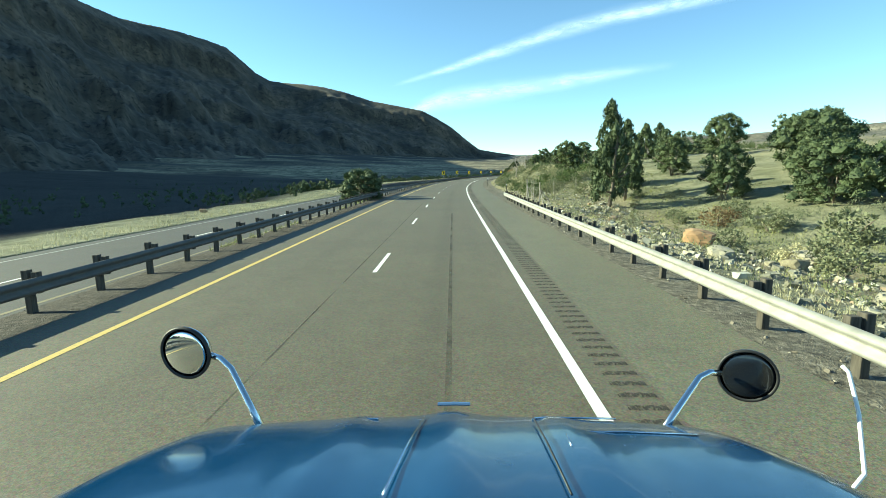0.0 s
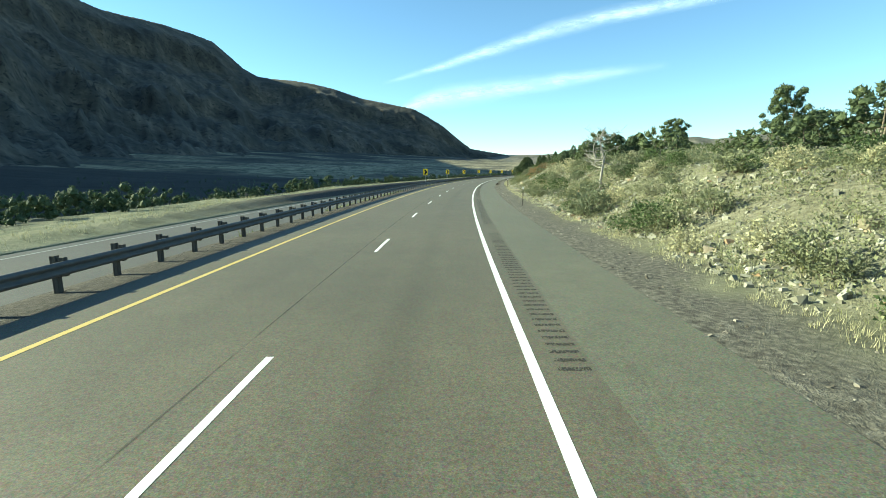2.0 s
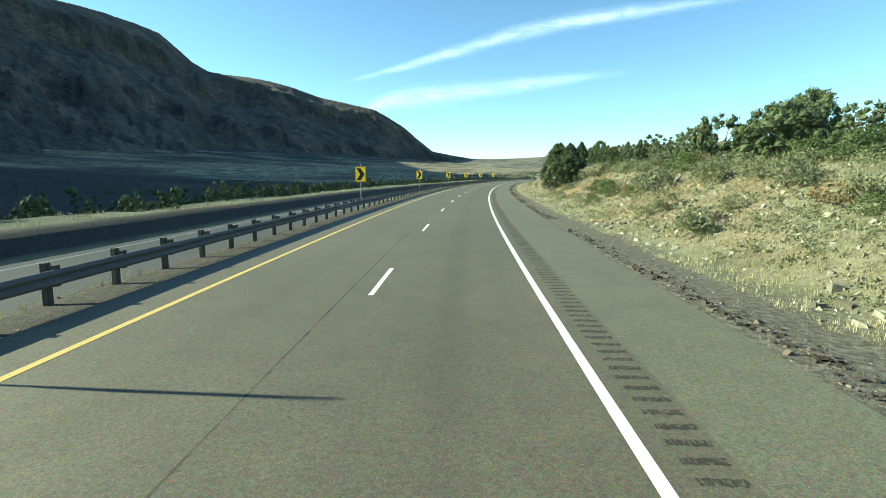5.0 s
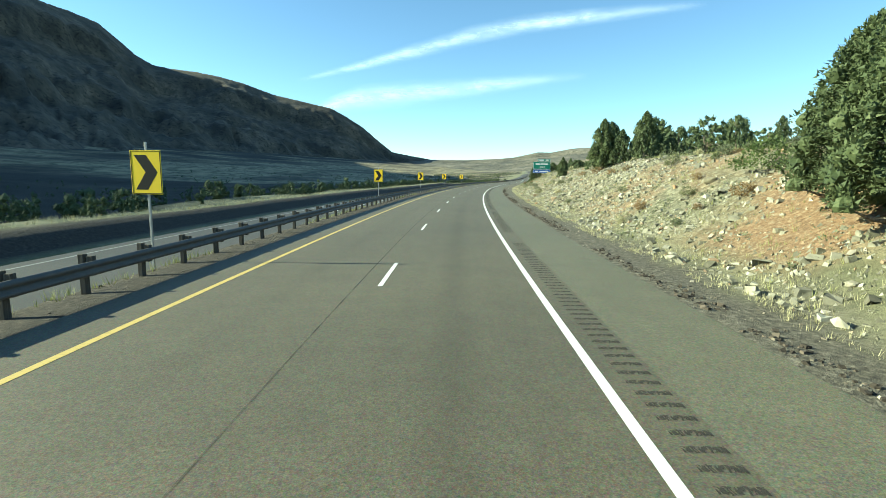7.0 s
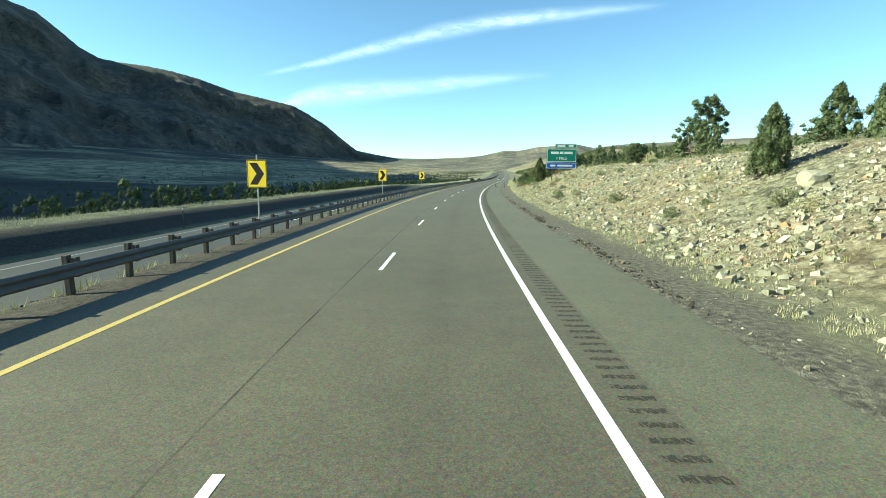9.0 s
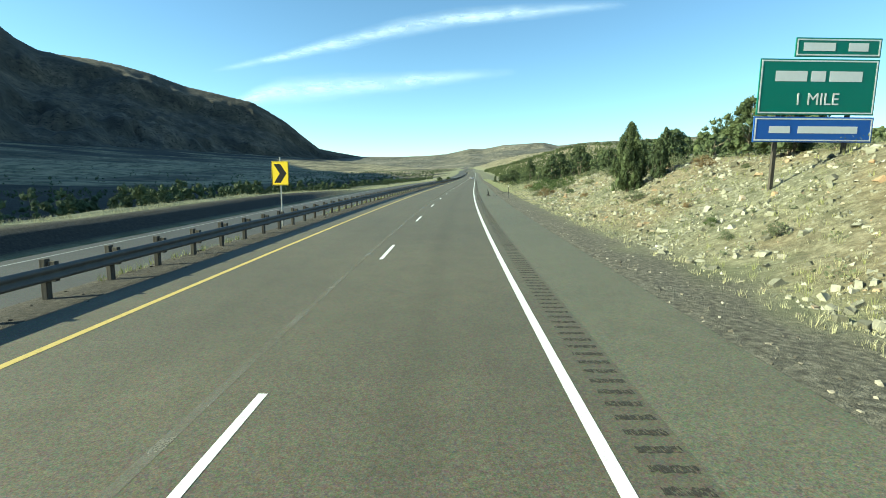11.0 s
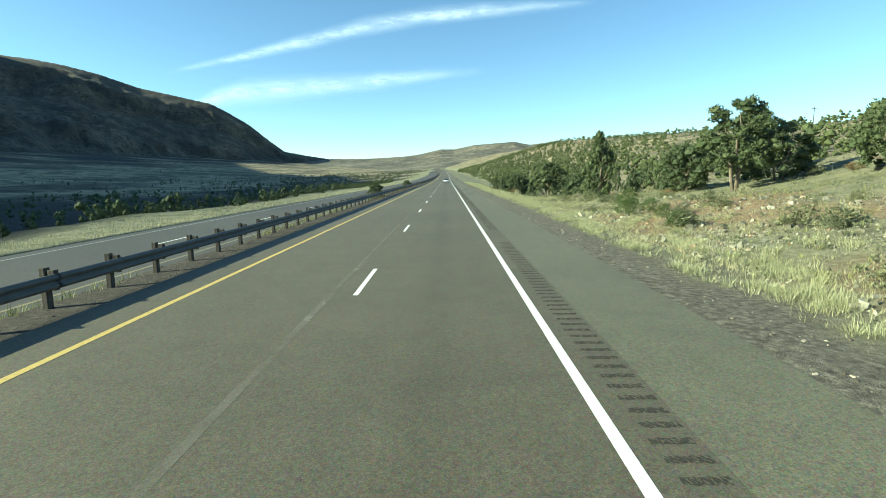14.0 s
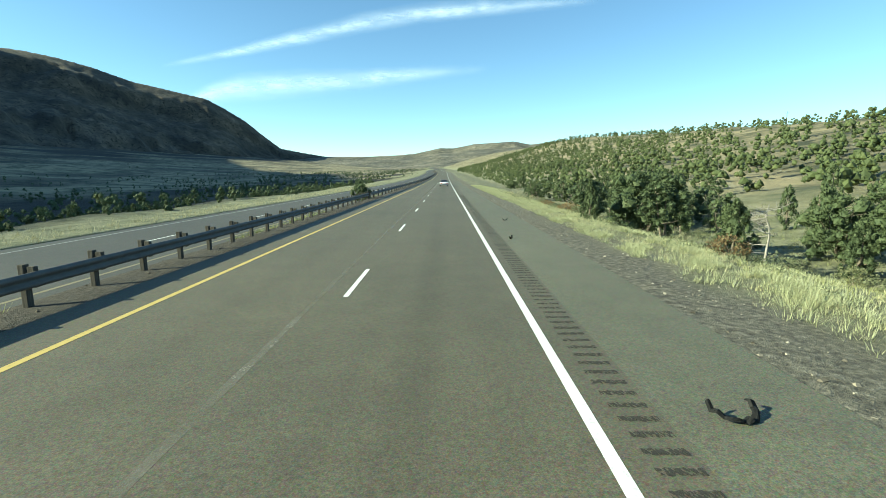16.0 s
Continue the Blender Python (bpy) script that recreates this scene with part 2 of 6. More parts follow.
# ---------------------------------------------------------------- the ground
# cut bank beside the road: station, toe, crest (metres right of the line), crest height, reddish soil, rubble
BANK = np.array([
    (-300, 7.0, 13, -0.9, 0.2, 0.3), (0, 7.0, 13, -1.0, 0.3, 0.4), (32, 7.0, 13, -1.0, 0.3, 0.5), (46, 7.5, 14, 0.4, 0.2, 0.3), (62, 7.6, 16, 2.4, 0.05, 0.4), (90, 7.5, 15, 3.4, 0.1, 0.5),
    (118, 7.4, 15, 3.6, 0.15, 0.7), (128, 7.4, 15, 3.6, 0.15, 0.95), (144, 7.4, 15, 3.6, 0.2, 0.9), (158, 7.4, 15, 3.6, 0.2, 0.25), (190, 7.2, 15, 3.5, 0.7, 0.35), (215, 7.0, 15, 4.2, 1.0, 0.45), (235, 7.0, 15, 4.6, 0.7, 0.7),
    (260, 7.2, 17, 5.0, 0.1, 1.0), (290, 7.4, 18, 4.7, 0.3, 0.95), (320, 7.5, 17, 4.5, 0.2, 0.7), (345, 7.6, 16, 4.3, 0.3, 0.5), (380, 7.8, 17, 3.6, 0.3, 0.55), (400, 8.0, 18, 2.8, 0.25, 0.45),
    (425, 8.0, 19, 2.2, 0.35, 0.35), (448, 8.0, 20, 1.3, 0.9, 0.2), (456, 8.0, 20, 1.0, 0.2, 0.1), (468, 8.0, 19, 0.2, 0.05, 0.0), (478, 8.0, 18, -0.9, 0.05, 0.0), (505, 8.0, 18, -2.6, 0.05, 0.0), (540, 8.0, 20, -3.2, 0.1, 0.0), (620, 8.0, 22, -2.0, 0.1, 0.0), (5200, 8.0, 22, -1.0, 0.1, 0.0)])


def bank(s):
    return [np.interp(s, BANK[:, 0], BANK[:, k]) for k in range(1, 6)]


def land(s, l, fine=True):
    """Height of the ground at station s, l metres right of the road's line."""
    s, l = np.broadcast_arrays(np.asarray(s, float), np.asarray(l, float))
    toe, crest, high, _, _ = bank(s)
    high = np.where(high > 0, high * 0.91, high)
    base = grade(s)
    u = np.clip((l - toe) / (crest - toe), 0, 1)
    rise = high * (0.55 * u + 0.45 * u * u * (3 - 2 * u))
    right = -0.012 - 0.09 * smooth(4.6, 6.5, l) + rise + np.clip(l - crest, 0, 28) * np.interp(s, [-50, 45, 90, 380, 410, 470, 505], [0.14, 0.14, 0.05, 0.05, 0.16, 0.16, 0.03])
    hill = np.interp(l, [25, 60, 170, 900, 3000], [0, 5.0, 29, 45, 90]) * (0.25 + 0.75 * smooth(380, 560, s)) * np.clip(1 + 0.0015 * (s - 600), 0.7, 1.8)
    right = right + 0.8 * hill
    berm = np.interp(s, [60, 105, 140, 385, 430], [0, 0.75, 1.0, 1.0, 0])
    left = np.interp(-l, [6.9, 8, 9.1, 9.5, 17.4, 24, 31, 46, 90, 260, 450, 700, 1000, 1400, 3000], [0, -0.06, -0.1, -0.12, -0.0, -0.2, -1.0, -3.2, -6.5, -10, -5, 12, 34, 66, 220])
    left = left + (opposite(s) + 0.02) * smooth(8.4, 9.6, -l) * (1 - smooth(24, 60, -l))
    left = left + berm * smooth(18.0, 20.4, -l) * (1 - smooth(23, 57, -l))
    z = base + np.where(l > 0, right, left)
    rough = smooth(7.0, 10, l) + smooth(18.4, 27, -l)
    z = z + rough * (0.16 * wave(s, l, 9, 3, 1) + 0.5 * wave(s, l, 40, 2, 2) * smooth(14, 30, np.abs(l)) + 4 * wave(s, l, 400, 3, 4) * smooth(80, 400, np.abs(l)))
    inside = (l > -17.85) & (l < 4.35) & ~((l > -9.6) & (l < -6.95))
    z = np.where(inside, np.where(l > -7.0, base, base + opposite(s)) - 0.12, z)
    return z


def height(s, l):
    return float(land(np.array([s]), np.array([l]))[0])


def build_ground():
    s = np.concatenate([np.arange(-320, -20, 6), np.arange(-20, 560, 1.4), np.arange(560, 900, 5), np.arange(900, 4700, 40)])
    l = np.concatenate([-np.geomspace(60, 3600, 46)[::-1], np.arange(-58, -26, 2), np.arange(-25.6, -18.1, 0.5), [-17.9, -17.8, -13, -9.65, -9.55, -9.3, -9, -8.5, -8, -7.5, -7.1, -6.9, -2, 4.35, 4.5, 4.7, 5.0, 5.4],
                        np.arange(5.8, 24, 0.55), np.arange(24.5, 60, 2.2), np.geomspace(62, 3000, 46)])
    S, L = np.meshgrid(s, l, indexing="ij")
    X, Y = plan(S, L)
    Z = land(S, L)
    toe, crest, high, red, rub = bank(S)
    on = smooth(7.0, 9.0, L) * (1 - smooth(crest - 1, crest + 3, L))
    patch = 0.5 + 0.5 * wave(S, L, 14, 4, 8)
    gravel = np.where(L > 0, (1 - smooth(5.9, 7.9, L + 1.1 * wave(S, L, 5, 3, 6))) * (L > 4.3), (1 - smooth(9.2, 9.6, -L)) * (L < -6.8))
    far = np.maximum(smooth(24, 60, L), smooth(32, 60, -L))
    # berm face towards the road: dark soil with its shade painted in
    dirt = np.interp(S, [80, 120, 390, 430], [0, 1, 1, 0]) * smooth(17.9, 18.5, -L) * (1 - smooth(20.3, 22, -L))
    pale = np.clip(smooth(0.1, 0.5, wave(S, L, 420, 3, 41)) * smooth(520, 800, S) + smooth(-0.35, 0.2, wave(S, L, 300, 3, 44)) * smooth(640, 800, S) * (1 - smooth(120, 420, -L)), 0, 1)
    meadow = smooth(170, 260, -L + 60 * wave(S, L, 300, 3, 46)) * (1 - smooth(650, 1000, -L + 150 * wave(S, L, 500, 3, 47))) * smooth(700, 950, S) * (0.35 + 0.65 * smooth(-0.45, 0.0, wave(S, L, 260, 3, 48)))
    pale = np.maximum(pale, meadow)
    # mask of scrub ground, mainly the left valley, where shade is painted in
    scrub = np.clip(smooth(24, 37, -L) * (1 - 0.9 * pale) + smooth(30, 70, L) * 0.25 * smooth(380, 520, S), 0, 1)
    # the last mask also darkens the median strip for shade under grass and rail
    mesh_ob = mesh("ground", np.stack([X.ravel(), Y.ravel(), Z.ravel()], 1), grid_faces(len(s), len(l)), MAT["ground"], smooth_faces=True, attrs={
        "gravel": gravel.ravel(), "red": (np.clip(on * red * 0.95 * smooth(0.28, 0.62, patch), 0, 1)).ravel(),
        "rubble": (np.clip(on * rub * smooth(0.02, 0.42, 0.5 + 0.5 * wave(S, L, 22, 3, 12)), 0, 1)).ravel(), "far": far.ravel(), "scrub": scrub.ravel(), "soil_shade": np.maximum(dirt, 0.9 * (L < -6.8) * (L > -9.8)).ravel()})
    return tagged(mesh_ob, "dry grassy ground with gravel verge and stony cut bank", "ground", kind="structure")


build_ground()


def strip(name, l0, l1, z, s0, s1, step, material, label, category, cols=2, track=None, thick=0.0):
    s = np.concatenate([np.arange(s0, min(s1, 900), step), np.arange(900, s1, 20.0) if s1 > 900 else [], [s1]])
    l = np.linspace(l0, l1, cols)
    S, L = np.meshgrid(s, l, indexing="ij")
    X, Y = plan(S, L)
    Z = grade(S) + (z(S) if callable(z) else z)
    attrs = {"track": (track(S, L) if track is not None else np.zeros_like(S)).ravel()}
    V = np.stack([X.ravel(), Y.ravel(), Z.ravel()], 1)
    F = grid_faces(len(s), cols).tolist()
    if thick:
        n, k = len(V), len(s)
        down = V.copy()
        down[:, 2] -= thick
        V = np.concatenate([V, down])
        attrs["track"] = np.tile(attrs["track"], 2)
        for i in range(k - 1):
            a, b = i * cols, (i + 1) * cols
            F.append([a, b, b + n, a + n])
            F.append([a + cols - 1, a + cols - 1 + n, b + cols - 1 + n, b + cols - 1])
    return tagged(mesh(name, V, F, material, attrs=attrs), label, category, kind="structure")


def lane_track(S, L):
    t = np.zeros_like(S)
    for c, w, a in ((-0.25, 0.35, 0.75), (-3.95, 0.3, 0.35), (-1.1, 0.25, 0.2), (0.75, 0.25, 0.2)):
        t = np.maximum(t, a * np.exp(-((L - c) / w) ** 2) * (0.65 + 0.35 * wave(S, L, 60, 3, 3)))
    return np.clip(t, 0, 1)


strip("road", -7.05, 2.40, 0.0, -320, 4600, 3.0, MAT["asphalt"], "grey asphalt motorway with worn wheel tracks", "road", cols=50, track=lane_track, thick=0.14)
strip("paved_shoulder", 2.40, 4.45, 0.0, -320, 4600, 3.0, MAT["shoulder_asphalt"], "smooth olive-grey asphalt road shoulder", "road shoulder", cols=4, thick=0.14)
strip("opposite_road", -17.7, -9.6, opposite, -320, 4600, 3.0, MAT["old_asphalt"], "pale grey opposite carriageway behind the guardrail", "road", cols=20, thick=0.14)
strip("edge_line", 1.54, 1.68, 0.004, -320, 3000, 3.0, MAT["white_line"], "solid white road edge line, slightly worn", "road marking")
strip("yellow_edge_line", -5.72, -5.58, 0.004, -320, 3000, 3.0, MAT["yellow_line"], "solid yellow line along the median edge", "road marking")
strip("opposite_edge_line", -16.9, -16.76, lambda q: opposite(q) + 0.004, -320, 3000, 3.0, MAT["worn_line"], "worn whitish line on the opposite carriageway", "road marking")
strip("opposite_yellow_line", -10.3, -10.16, lambda q: opposite(q) + 0.004, -320, 3000, 3.0, MAT["worn_yellow"], "faded yellow line on the opposite carriageway", "road marking")


def build_dashes():
    for lane, tag in ((-1.95, "lane dashes"), (-13.4, "opposite lane dashes")):
        for k in range(-4, 75):
            s = 13.28 + 12.19 * k
            ys = np.array([s, s + 1.5, s + 3.05])
            bm = bmesh.new()
            rows = []
            for q in ys:
                row = []
                for dl in (-0.055, 0.055):
                    x, y = plan(q, lane + dl)
                    row.append(bm.verts.new((float(x), float(y), float(grade(q)) + 0.004 + (float(opposite(q)) if lane < -9 else 0.0))))
                rows.append(row)
            for a, b in zip(rows, rows[1:]):
                bm.faces.new((a[0], a[1], b[1], b[0]))
            tagged(part("lane_dash", bm, MAT["white_line"]), "white painted lane dash on grey asphalt", "road marking", group=tag)


build_dashes()


# ---------------------------------------------------------------- mountain and far hills
CENTRE = plan(220, 0)


def polar_hill(name, profile, near, far_d, material, label, seed, foot=0.0, az_step=0.18, rows=60, rough=1.0, front=1.4, flutes=0.0):
    """A ridge seen across the valley: profile of (azimuth to the right of +y, rise per metre at the crest)."""
    prof = np.array(profile)
    az = np.arange(prof[0, 0], prof[-1, 0], az_step)
    v = np.concatenate([np.linspace(0, 1, rows), 1 + np.linspace(0.05, 0.7, 10)])
    A, V = np.meshgrid(np.radians(az), v, indexing="ij")
    tan = np.interp(np.degrees(A), prof[:, 0], prof[:, 1])
    d0 = np.interp(np.degrees(A), *zip(*near))
    d1 = np.interp(np.degrees(A), *zip(*far_d))
    D = d0 + (d1 - d0) * V
    X, Y = float(CENTRE[0]) + D * np.sin(A), float(CENTRE[1]) + D * np.cos(A)
    top = tan * d1 + 2.5
    u = np.clip(V, 0, 1)
    # ribs and gullies run down the face at uneven spacing
    warp = wave(X, Y, 900, 3, seed + 7)
    deg = np.degrees(A)
    g = (0.5 * wave(deg * 30 + 60 * warp, V * 25, 170, 4, seed) + 0.7 * wave(X, Y, 520, 4, seed + 5)) * rough
    rise = (0.30 * u ** front + 0.70 * u ** (front * 1.1))
    cliff = (smooth(0.80, 0.9, u + 0.05 * g) * 0.11 + smooth(0.48, 0.56, u + 0.06 * g) * 0.05 - 0.16 * u)
    Z = foot + (top - foot) * np.clip(rise + cliff + 0.055 * g * np.sin(u * math.pi), -0.05, 2)
    Z = Z + wave(X, Y, 160, 4, seed + 3) * 12 * rough * np.sin(np.clip(u, 0, 1) * math.pi)
    Z = Z + wave(X, Y, 45, 3, seed + 4) * 2.4 * rough * smooth(0, 0.15, u)
    Z = np.where(V > 1, top - (V - 1) * 300, Z)
    return tagged(mesh(name, np.stack([X.ravel(), Y.ravel(), Z.ravel()], 1), grid_faces(len(az), len(v)), material, smooth_faces=True,
                       attrs={"field": np.zeros(A.size)}), label, "mountain" if "mount" in name else "hill", kind="structure")


# left of -45 the crest is unseen, its height set to throw shade across the valley
RIDGE = [(-125, 0.41), (-95, 0.430), (-71, 0.440), (-60, 0.43), (-50, 0.39), (-45, 0.34), (-37, 0.287), (-34, 0.269), (-29, 0.258), (-26, 0.246), (-24.2, 0.236), (-22.8, 0.215), (-21.4, 0.193), (-20, 0.180),
         (-18.5, 0.177), (-16.5, 0.176), (-14.5, 0.172), (-12, 0.163), (-9, 0.146), (-6.5, 0.138), (-3, 0.126), (-1.3, 0.110), (0.3, 0.093), (2, 0.068), (3.6, 0.0465), (5.5, 0.040), (7.5, 0.0345), (9, 0.030), (14, 0.020)]
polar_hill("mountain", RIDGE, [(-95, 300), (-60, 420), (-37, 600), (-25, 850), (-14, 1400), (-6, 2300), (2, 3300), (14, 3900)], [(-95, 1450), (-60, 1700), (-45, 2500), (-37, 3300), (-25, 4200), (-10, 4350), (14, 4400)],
           MAT["mountain"], "dark scrubby mountain ridge, its shade deepened in the colour", 3, foot=-20)
FAR = [(2, 0.025), (8, 0.033), (12, 0.033), (15.6, 0.036), (17.4, 0.039), (20, 0.049), (21.4, 0.0485), (23.6, 0.056), (25, 0.0575), (27.8, 0.0605), (29.5, 0.0545), (32.5, 0.060), (37, 0.063), (48, 0.070), (70, 0.07)]
polar_hill("far_hills", FAR, [(2, 2600), (70, 1500)], [(2, 4420), (40, 4300), (70, 3200)], MAT["far_hill"], "pale hills closing the valley, haze put into their colour", 9, foot=10, rough=0.35, front=1.0)


# ---------------------------------------------------------------- high cloud
def cirrus(points, half, seed, label):
    """A thin streak of ice cloud: rows of (azimuth, rise per metre), far behind everything."""
    pts = np.array(points)
    n = 120
    u = np.linspace(0, 1, n)
    k = np.linspace(0, 1, len(pts))
    az, tan = np.interp(u, k, pts[:, 0]), np.interp(u, k, pts[:, 1])
    for _ in range(6):
        az[1:-1] = (az[:-2] + az[1:-1] + az[2:]) / 3
        tan[1:-1] = (tan[:-2] + tan[1:-1] + tan[2:]) / 3
    wide = np.interp(u, k, half)
    v = np.linspace(-1, 1, 9)
    A, V = np.meshgrid(np.radians(az), v, indexing="ij")
    T = tan[:, None] + V * wide[:, None]
    D = 4550.0
    X, Y = float(CENTRE[0]) + D * np.sin(A), float(CENTRE[1]) + D * np.cos(A)
    ob = mesh("cirrus_cloud", np.stack([X.ravel(), Y.ravel(), (2.5 + T * D).ravel()], 1), grid_faces(n, 9), CLOUD, smooth_faces=True,
              attrs={"across": np.abs(V).ravel(), "along": np.repeat(u, 9)})
    return tagged(ob, label, "cloud", kind="structure")


def cloud_mat():
    m = Nodes("cloud", 1.0).world()
    m.colour((0.95, 0.96, 0.97))
    # the cloud's own glow stands in for sunlight scattered through it
    m.bsdf.inputs["Emission Color"].default_value = (0.9, 0.96, 1.0, 1)
    m.bsdf.inputs["Emission Strength"].default_value = 0.9
    tr = m.tree.nodes.new("ShaderNodeBsdfTransparent")
    tl = m.tree.nodes.new("ShaderNodeBsdfTranslucent")
    tl.inputs[0].default_value = (0.9, 0.92, 0.95, 1)
    body = m.tree.nodes.new("ShaderNodeMixShader")
    body.inputs[0].default_value = 0.5
    m.link(m.bsdf.outputs[0], body.inputs[1])
    m.link(tl.outputs[0], body.inputs[2])
    wisps = m.ramp(m.noise(0.004, 6, stretch=(1, 1, 3.2)), (0.3, (0.25, 0.25, 0.25)), (0.68, (1, 1, 1)))
    edge = m.ramp(m.attr("across"), (0.0, (1, 1, 1)), (0.3, (0.68, 0.68, 0.68)), (0.65, (0.22, 0.22, 0.22)), (1.0, (0, 0, 0)))
    ends = m.ramp(m.attr("along"), (0.0, (0, 0, 0)), (0.16, (1, 1, 1)), (0.7, (1, 1, 1)), (1.0, (0, 0, 0)))
    fac = m.math("MULTIPLY", m.math("MULTIPLY", wisps, edge), m.math("MULTIPLY", ends, 0.58))
    mx = m.tree.nodes.new("ShaderNodeMixShader")
    m.link(fac, mx.inputs[0])
    m.link(tr.outputs[0], mx.inputs[1])
    m.link(body.outputs[0], mx.inputs[2])
    m.link(mx.outputs[0], m.tree.nodes["Material Output"].inputs[0])
    return m.mat


CLOUD = cloud_mat()
cirrus([(-6.6, 0.174), (-0.1, 0.207), (6, 0.238), (12.1, 0.268), (18.2, 0.287), (24.1, 0.294), (29.8, 0.297), (36, 0.296)], [0.005, 0.010, 0.017, 0.020, 0.020, 0.017, 0.013, 0.008], 1, "long thin white streak of high cloud")
cirrus([(-5.0, 0.123), (-2.6, 0.136), (0, 0.148), (6, 0.161), (12.2, 0.171), (18.4, 0.183), (25, 0.190)], [0.008, 0.019, 0.027, 0.027, 0.021, 0.016, 0.009], 2, "low white streak of feathery high cloud")


# ---------------------------------------------------------------- more materials
def leaf_mat(name, dark, light, dry, seed):
    m = Nodes(name, 0.75)
    r = m.random(island=True)
    spot = m.math("ADD", m.math("MULTIPLY", r, 0.45), m.math("MULTIPLY", m.math("SUBTRACT", m.noise(9, 5, seed=seed, rough=0.75), 0.28), 1.35))
    c = m.ramp(spot, (0.05, dark), (0.6, light), (1.0, dry))
    c = m.mix(1.0, c, m.ramp(m.random(), (0.0, (0.78, 0.82, 0.8)), (1.0, (1.15, 1.12, 1.0))), "MULTIPLY")
    m.colour(c)
    m.bsdf.inputs["Subsurface Weight"].default_value = 0.0
    t = m.tree.nodes.new("ShaderNodeBsdfTranslucent")
    mx = m.tree.nodes.new("ShaderNodeMixShader")
    mx.inputs[0].default_value = 0.24
    m.link(c, t.inputs[0])
    m.link(m.bsdf.outputs[0], mx.inputs[1])
    m.link(t.outputs[0], mx.inputs[2])
    m.link(mx.outputs[0], m.tree.nodes["Material Output"].inputs[0])
    return m.mat


MAT["juniper"] = leaf_mat("juniper_leaf", (0.034, 0.052, 0.024), (0.085, 0.115, 0.050), (0.165, 0.185, 0.095), 0)
MAT["hill_juniper"] = leaf_mat("hill_juniper_leaf", (0.032, 0.046, 0.019), (0.085, 0.112, 0.044), (0.145, 0.168, 0.072), 0)
MAT["sage"] = leaf_mat("sage_leaf", (0.085, 0.098, 0.055), (0.19, 0.205, 0.12), (0.32, 0.31, 0.20), 1)
MAT["green_bush"] = leaf_mat("green_bush_leaf", (0.035, 0.06, 0.018), (0.085, 0.125, 0.04), (0.15, 0.18, 0.07), 2)
MAT["dry_grass"] = leaf_mat("dry_grass_blade", (0.23, 0.215, 0.135), (0.43, 0.405, 0.265), (0.60, 0.57, 0.41), 3)
MAT["green_grass"] = leaf_mat("green_grass_blade", (0.15, 0.165, 0.06), (0.30, 0.31, 0.14), (0.46, 0.44, 0.23), 3)
MAT["pale_grass"] = leaf_mat("pale_grass_blade", (0.26, 0.27, 0.13), (0.50, 0.49, 0.30), (0.66, 0.63, 0.45), 4)
MAT["rust_bush"] = leaf_mat("rust_bush_twig", (0.13, 0.085, 0.045), (0.24, 0.16, 0.08), (0.33, 0.25, 0.14), 5)


def bark_mat():
    m = Nodes("bark", 0.95)
    n = m.noise(6, 6, stretch=(3, 3, 0.5))
    m.colour(m.ramp(n, (0.3, (0.07, 0.055, 0.04)), (0.55, (0.20, 0.165, 0.125)), (0.75, (0.34, 0.30, 0.25)))).bump(n, 0.8, 0.03)
    return m.mat


MAT["bark"] = bark_mat()


def steel(name, col, rough, seed=0):
    m = Nodes(name, rough, 0.35)
    n = m.noise(3.0, 5, seed=seed)
    s = m.noise(25, 4, stretch=(1, 0.15, 1), seed=seed)
    c = m.mix(m.ramp(n, (0.35, (0, 0, 0)), (0.7, (1, 1, 1))), col, tuple(v * 0.72 for v in col))
    m.colour(m.mix(m.ramp(s, (0.6, (0, 0, 0)), (0.85, (0.5, 0.5, 0.5))), c, (0.25, 0.19, 0.13)))
    m.bump(s, 0.15, 0.002)
    return m.mat


# one rail steel in two tones: shade in the median's colour, sunlight in the roadside's
MAT["rail_shaded"] = steel("shaded_rail_steel", (0.13, 0.127, 0.118), 0.7)
MAT["rail_sunlit"] = steel("sunlit_rail_steel", (0.34, 0.335, 0.30), 0.6)
MAT["galvanised"] = steel("galvanised_steel", (0.42, 0.42, 0.40), 0.5)


def wood_mat(name, a, b):
    m = Nodes(name, 0.9)
    n = m.noise(5, 6, stretch=(6, 6, 0.6))
    m.colour(m.ramp(n, (0.3, a), (0.7, b))).bump(n, 0.6, 0.01)
    return m.mat


MAT["post_wood"] = wood_mat("post_wood", (0.035, 0.030, 0.024), (0.10, 0.088, 0.07))


def flat(name, col, rough=0.5, metal=0.0, dirt=0.25, scale=8):
    m = Nodes(name, rough, metal)
    n = m.noise(scale, 5)
    m.colour(m.mix(m.ramp(n, (0.4, (0, 0, 0)), (0.75, (dirt, dirt, dirt))), col, tuple(v * 0.5 + 0.03 for v in col)))
    return m.mat


MAT["sign_yellow"] = flat("sign_yellow", (0.92, 0.64, 0.02), 0.75, dirt=0.1)
MAT["sign_black"] = flat("sign_black", (0.008, 0.008, 0.008), 0.9, dirt=0.1)
MAT["sign_green"] = flat("sign_green", (0.01, 0.19, 0.13), 0.4, dirt=0.1)
MAT["sign_blue"] = flat("sign_blue", (0.02, 0.11, 0.46), 0.4, dirt=0.1)
MAT["sign_white"] = flat("sign_white", (0.80, 0.80, 0.78), 0.4, dirt=0.1)
MAT["marker_dark"] = flat("marker_dark", (0.035, 0.03, 0.026), 0.7)
MAT["rubber"] = flat("rubber", (0.014, 0.014, 0.014), 0.75, dirt=0.5, scale=20)


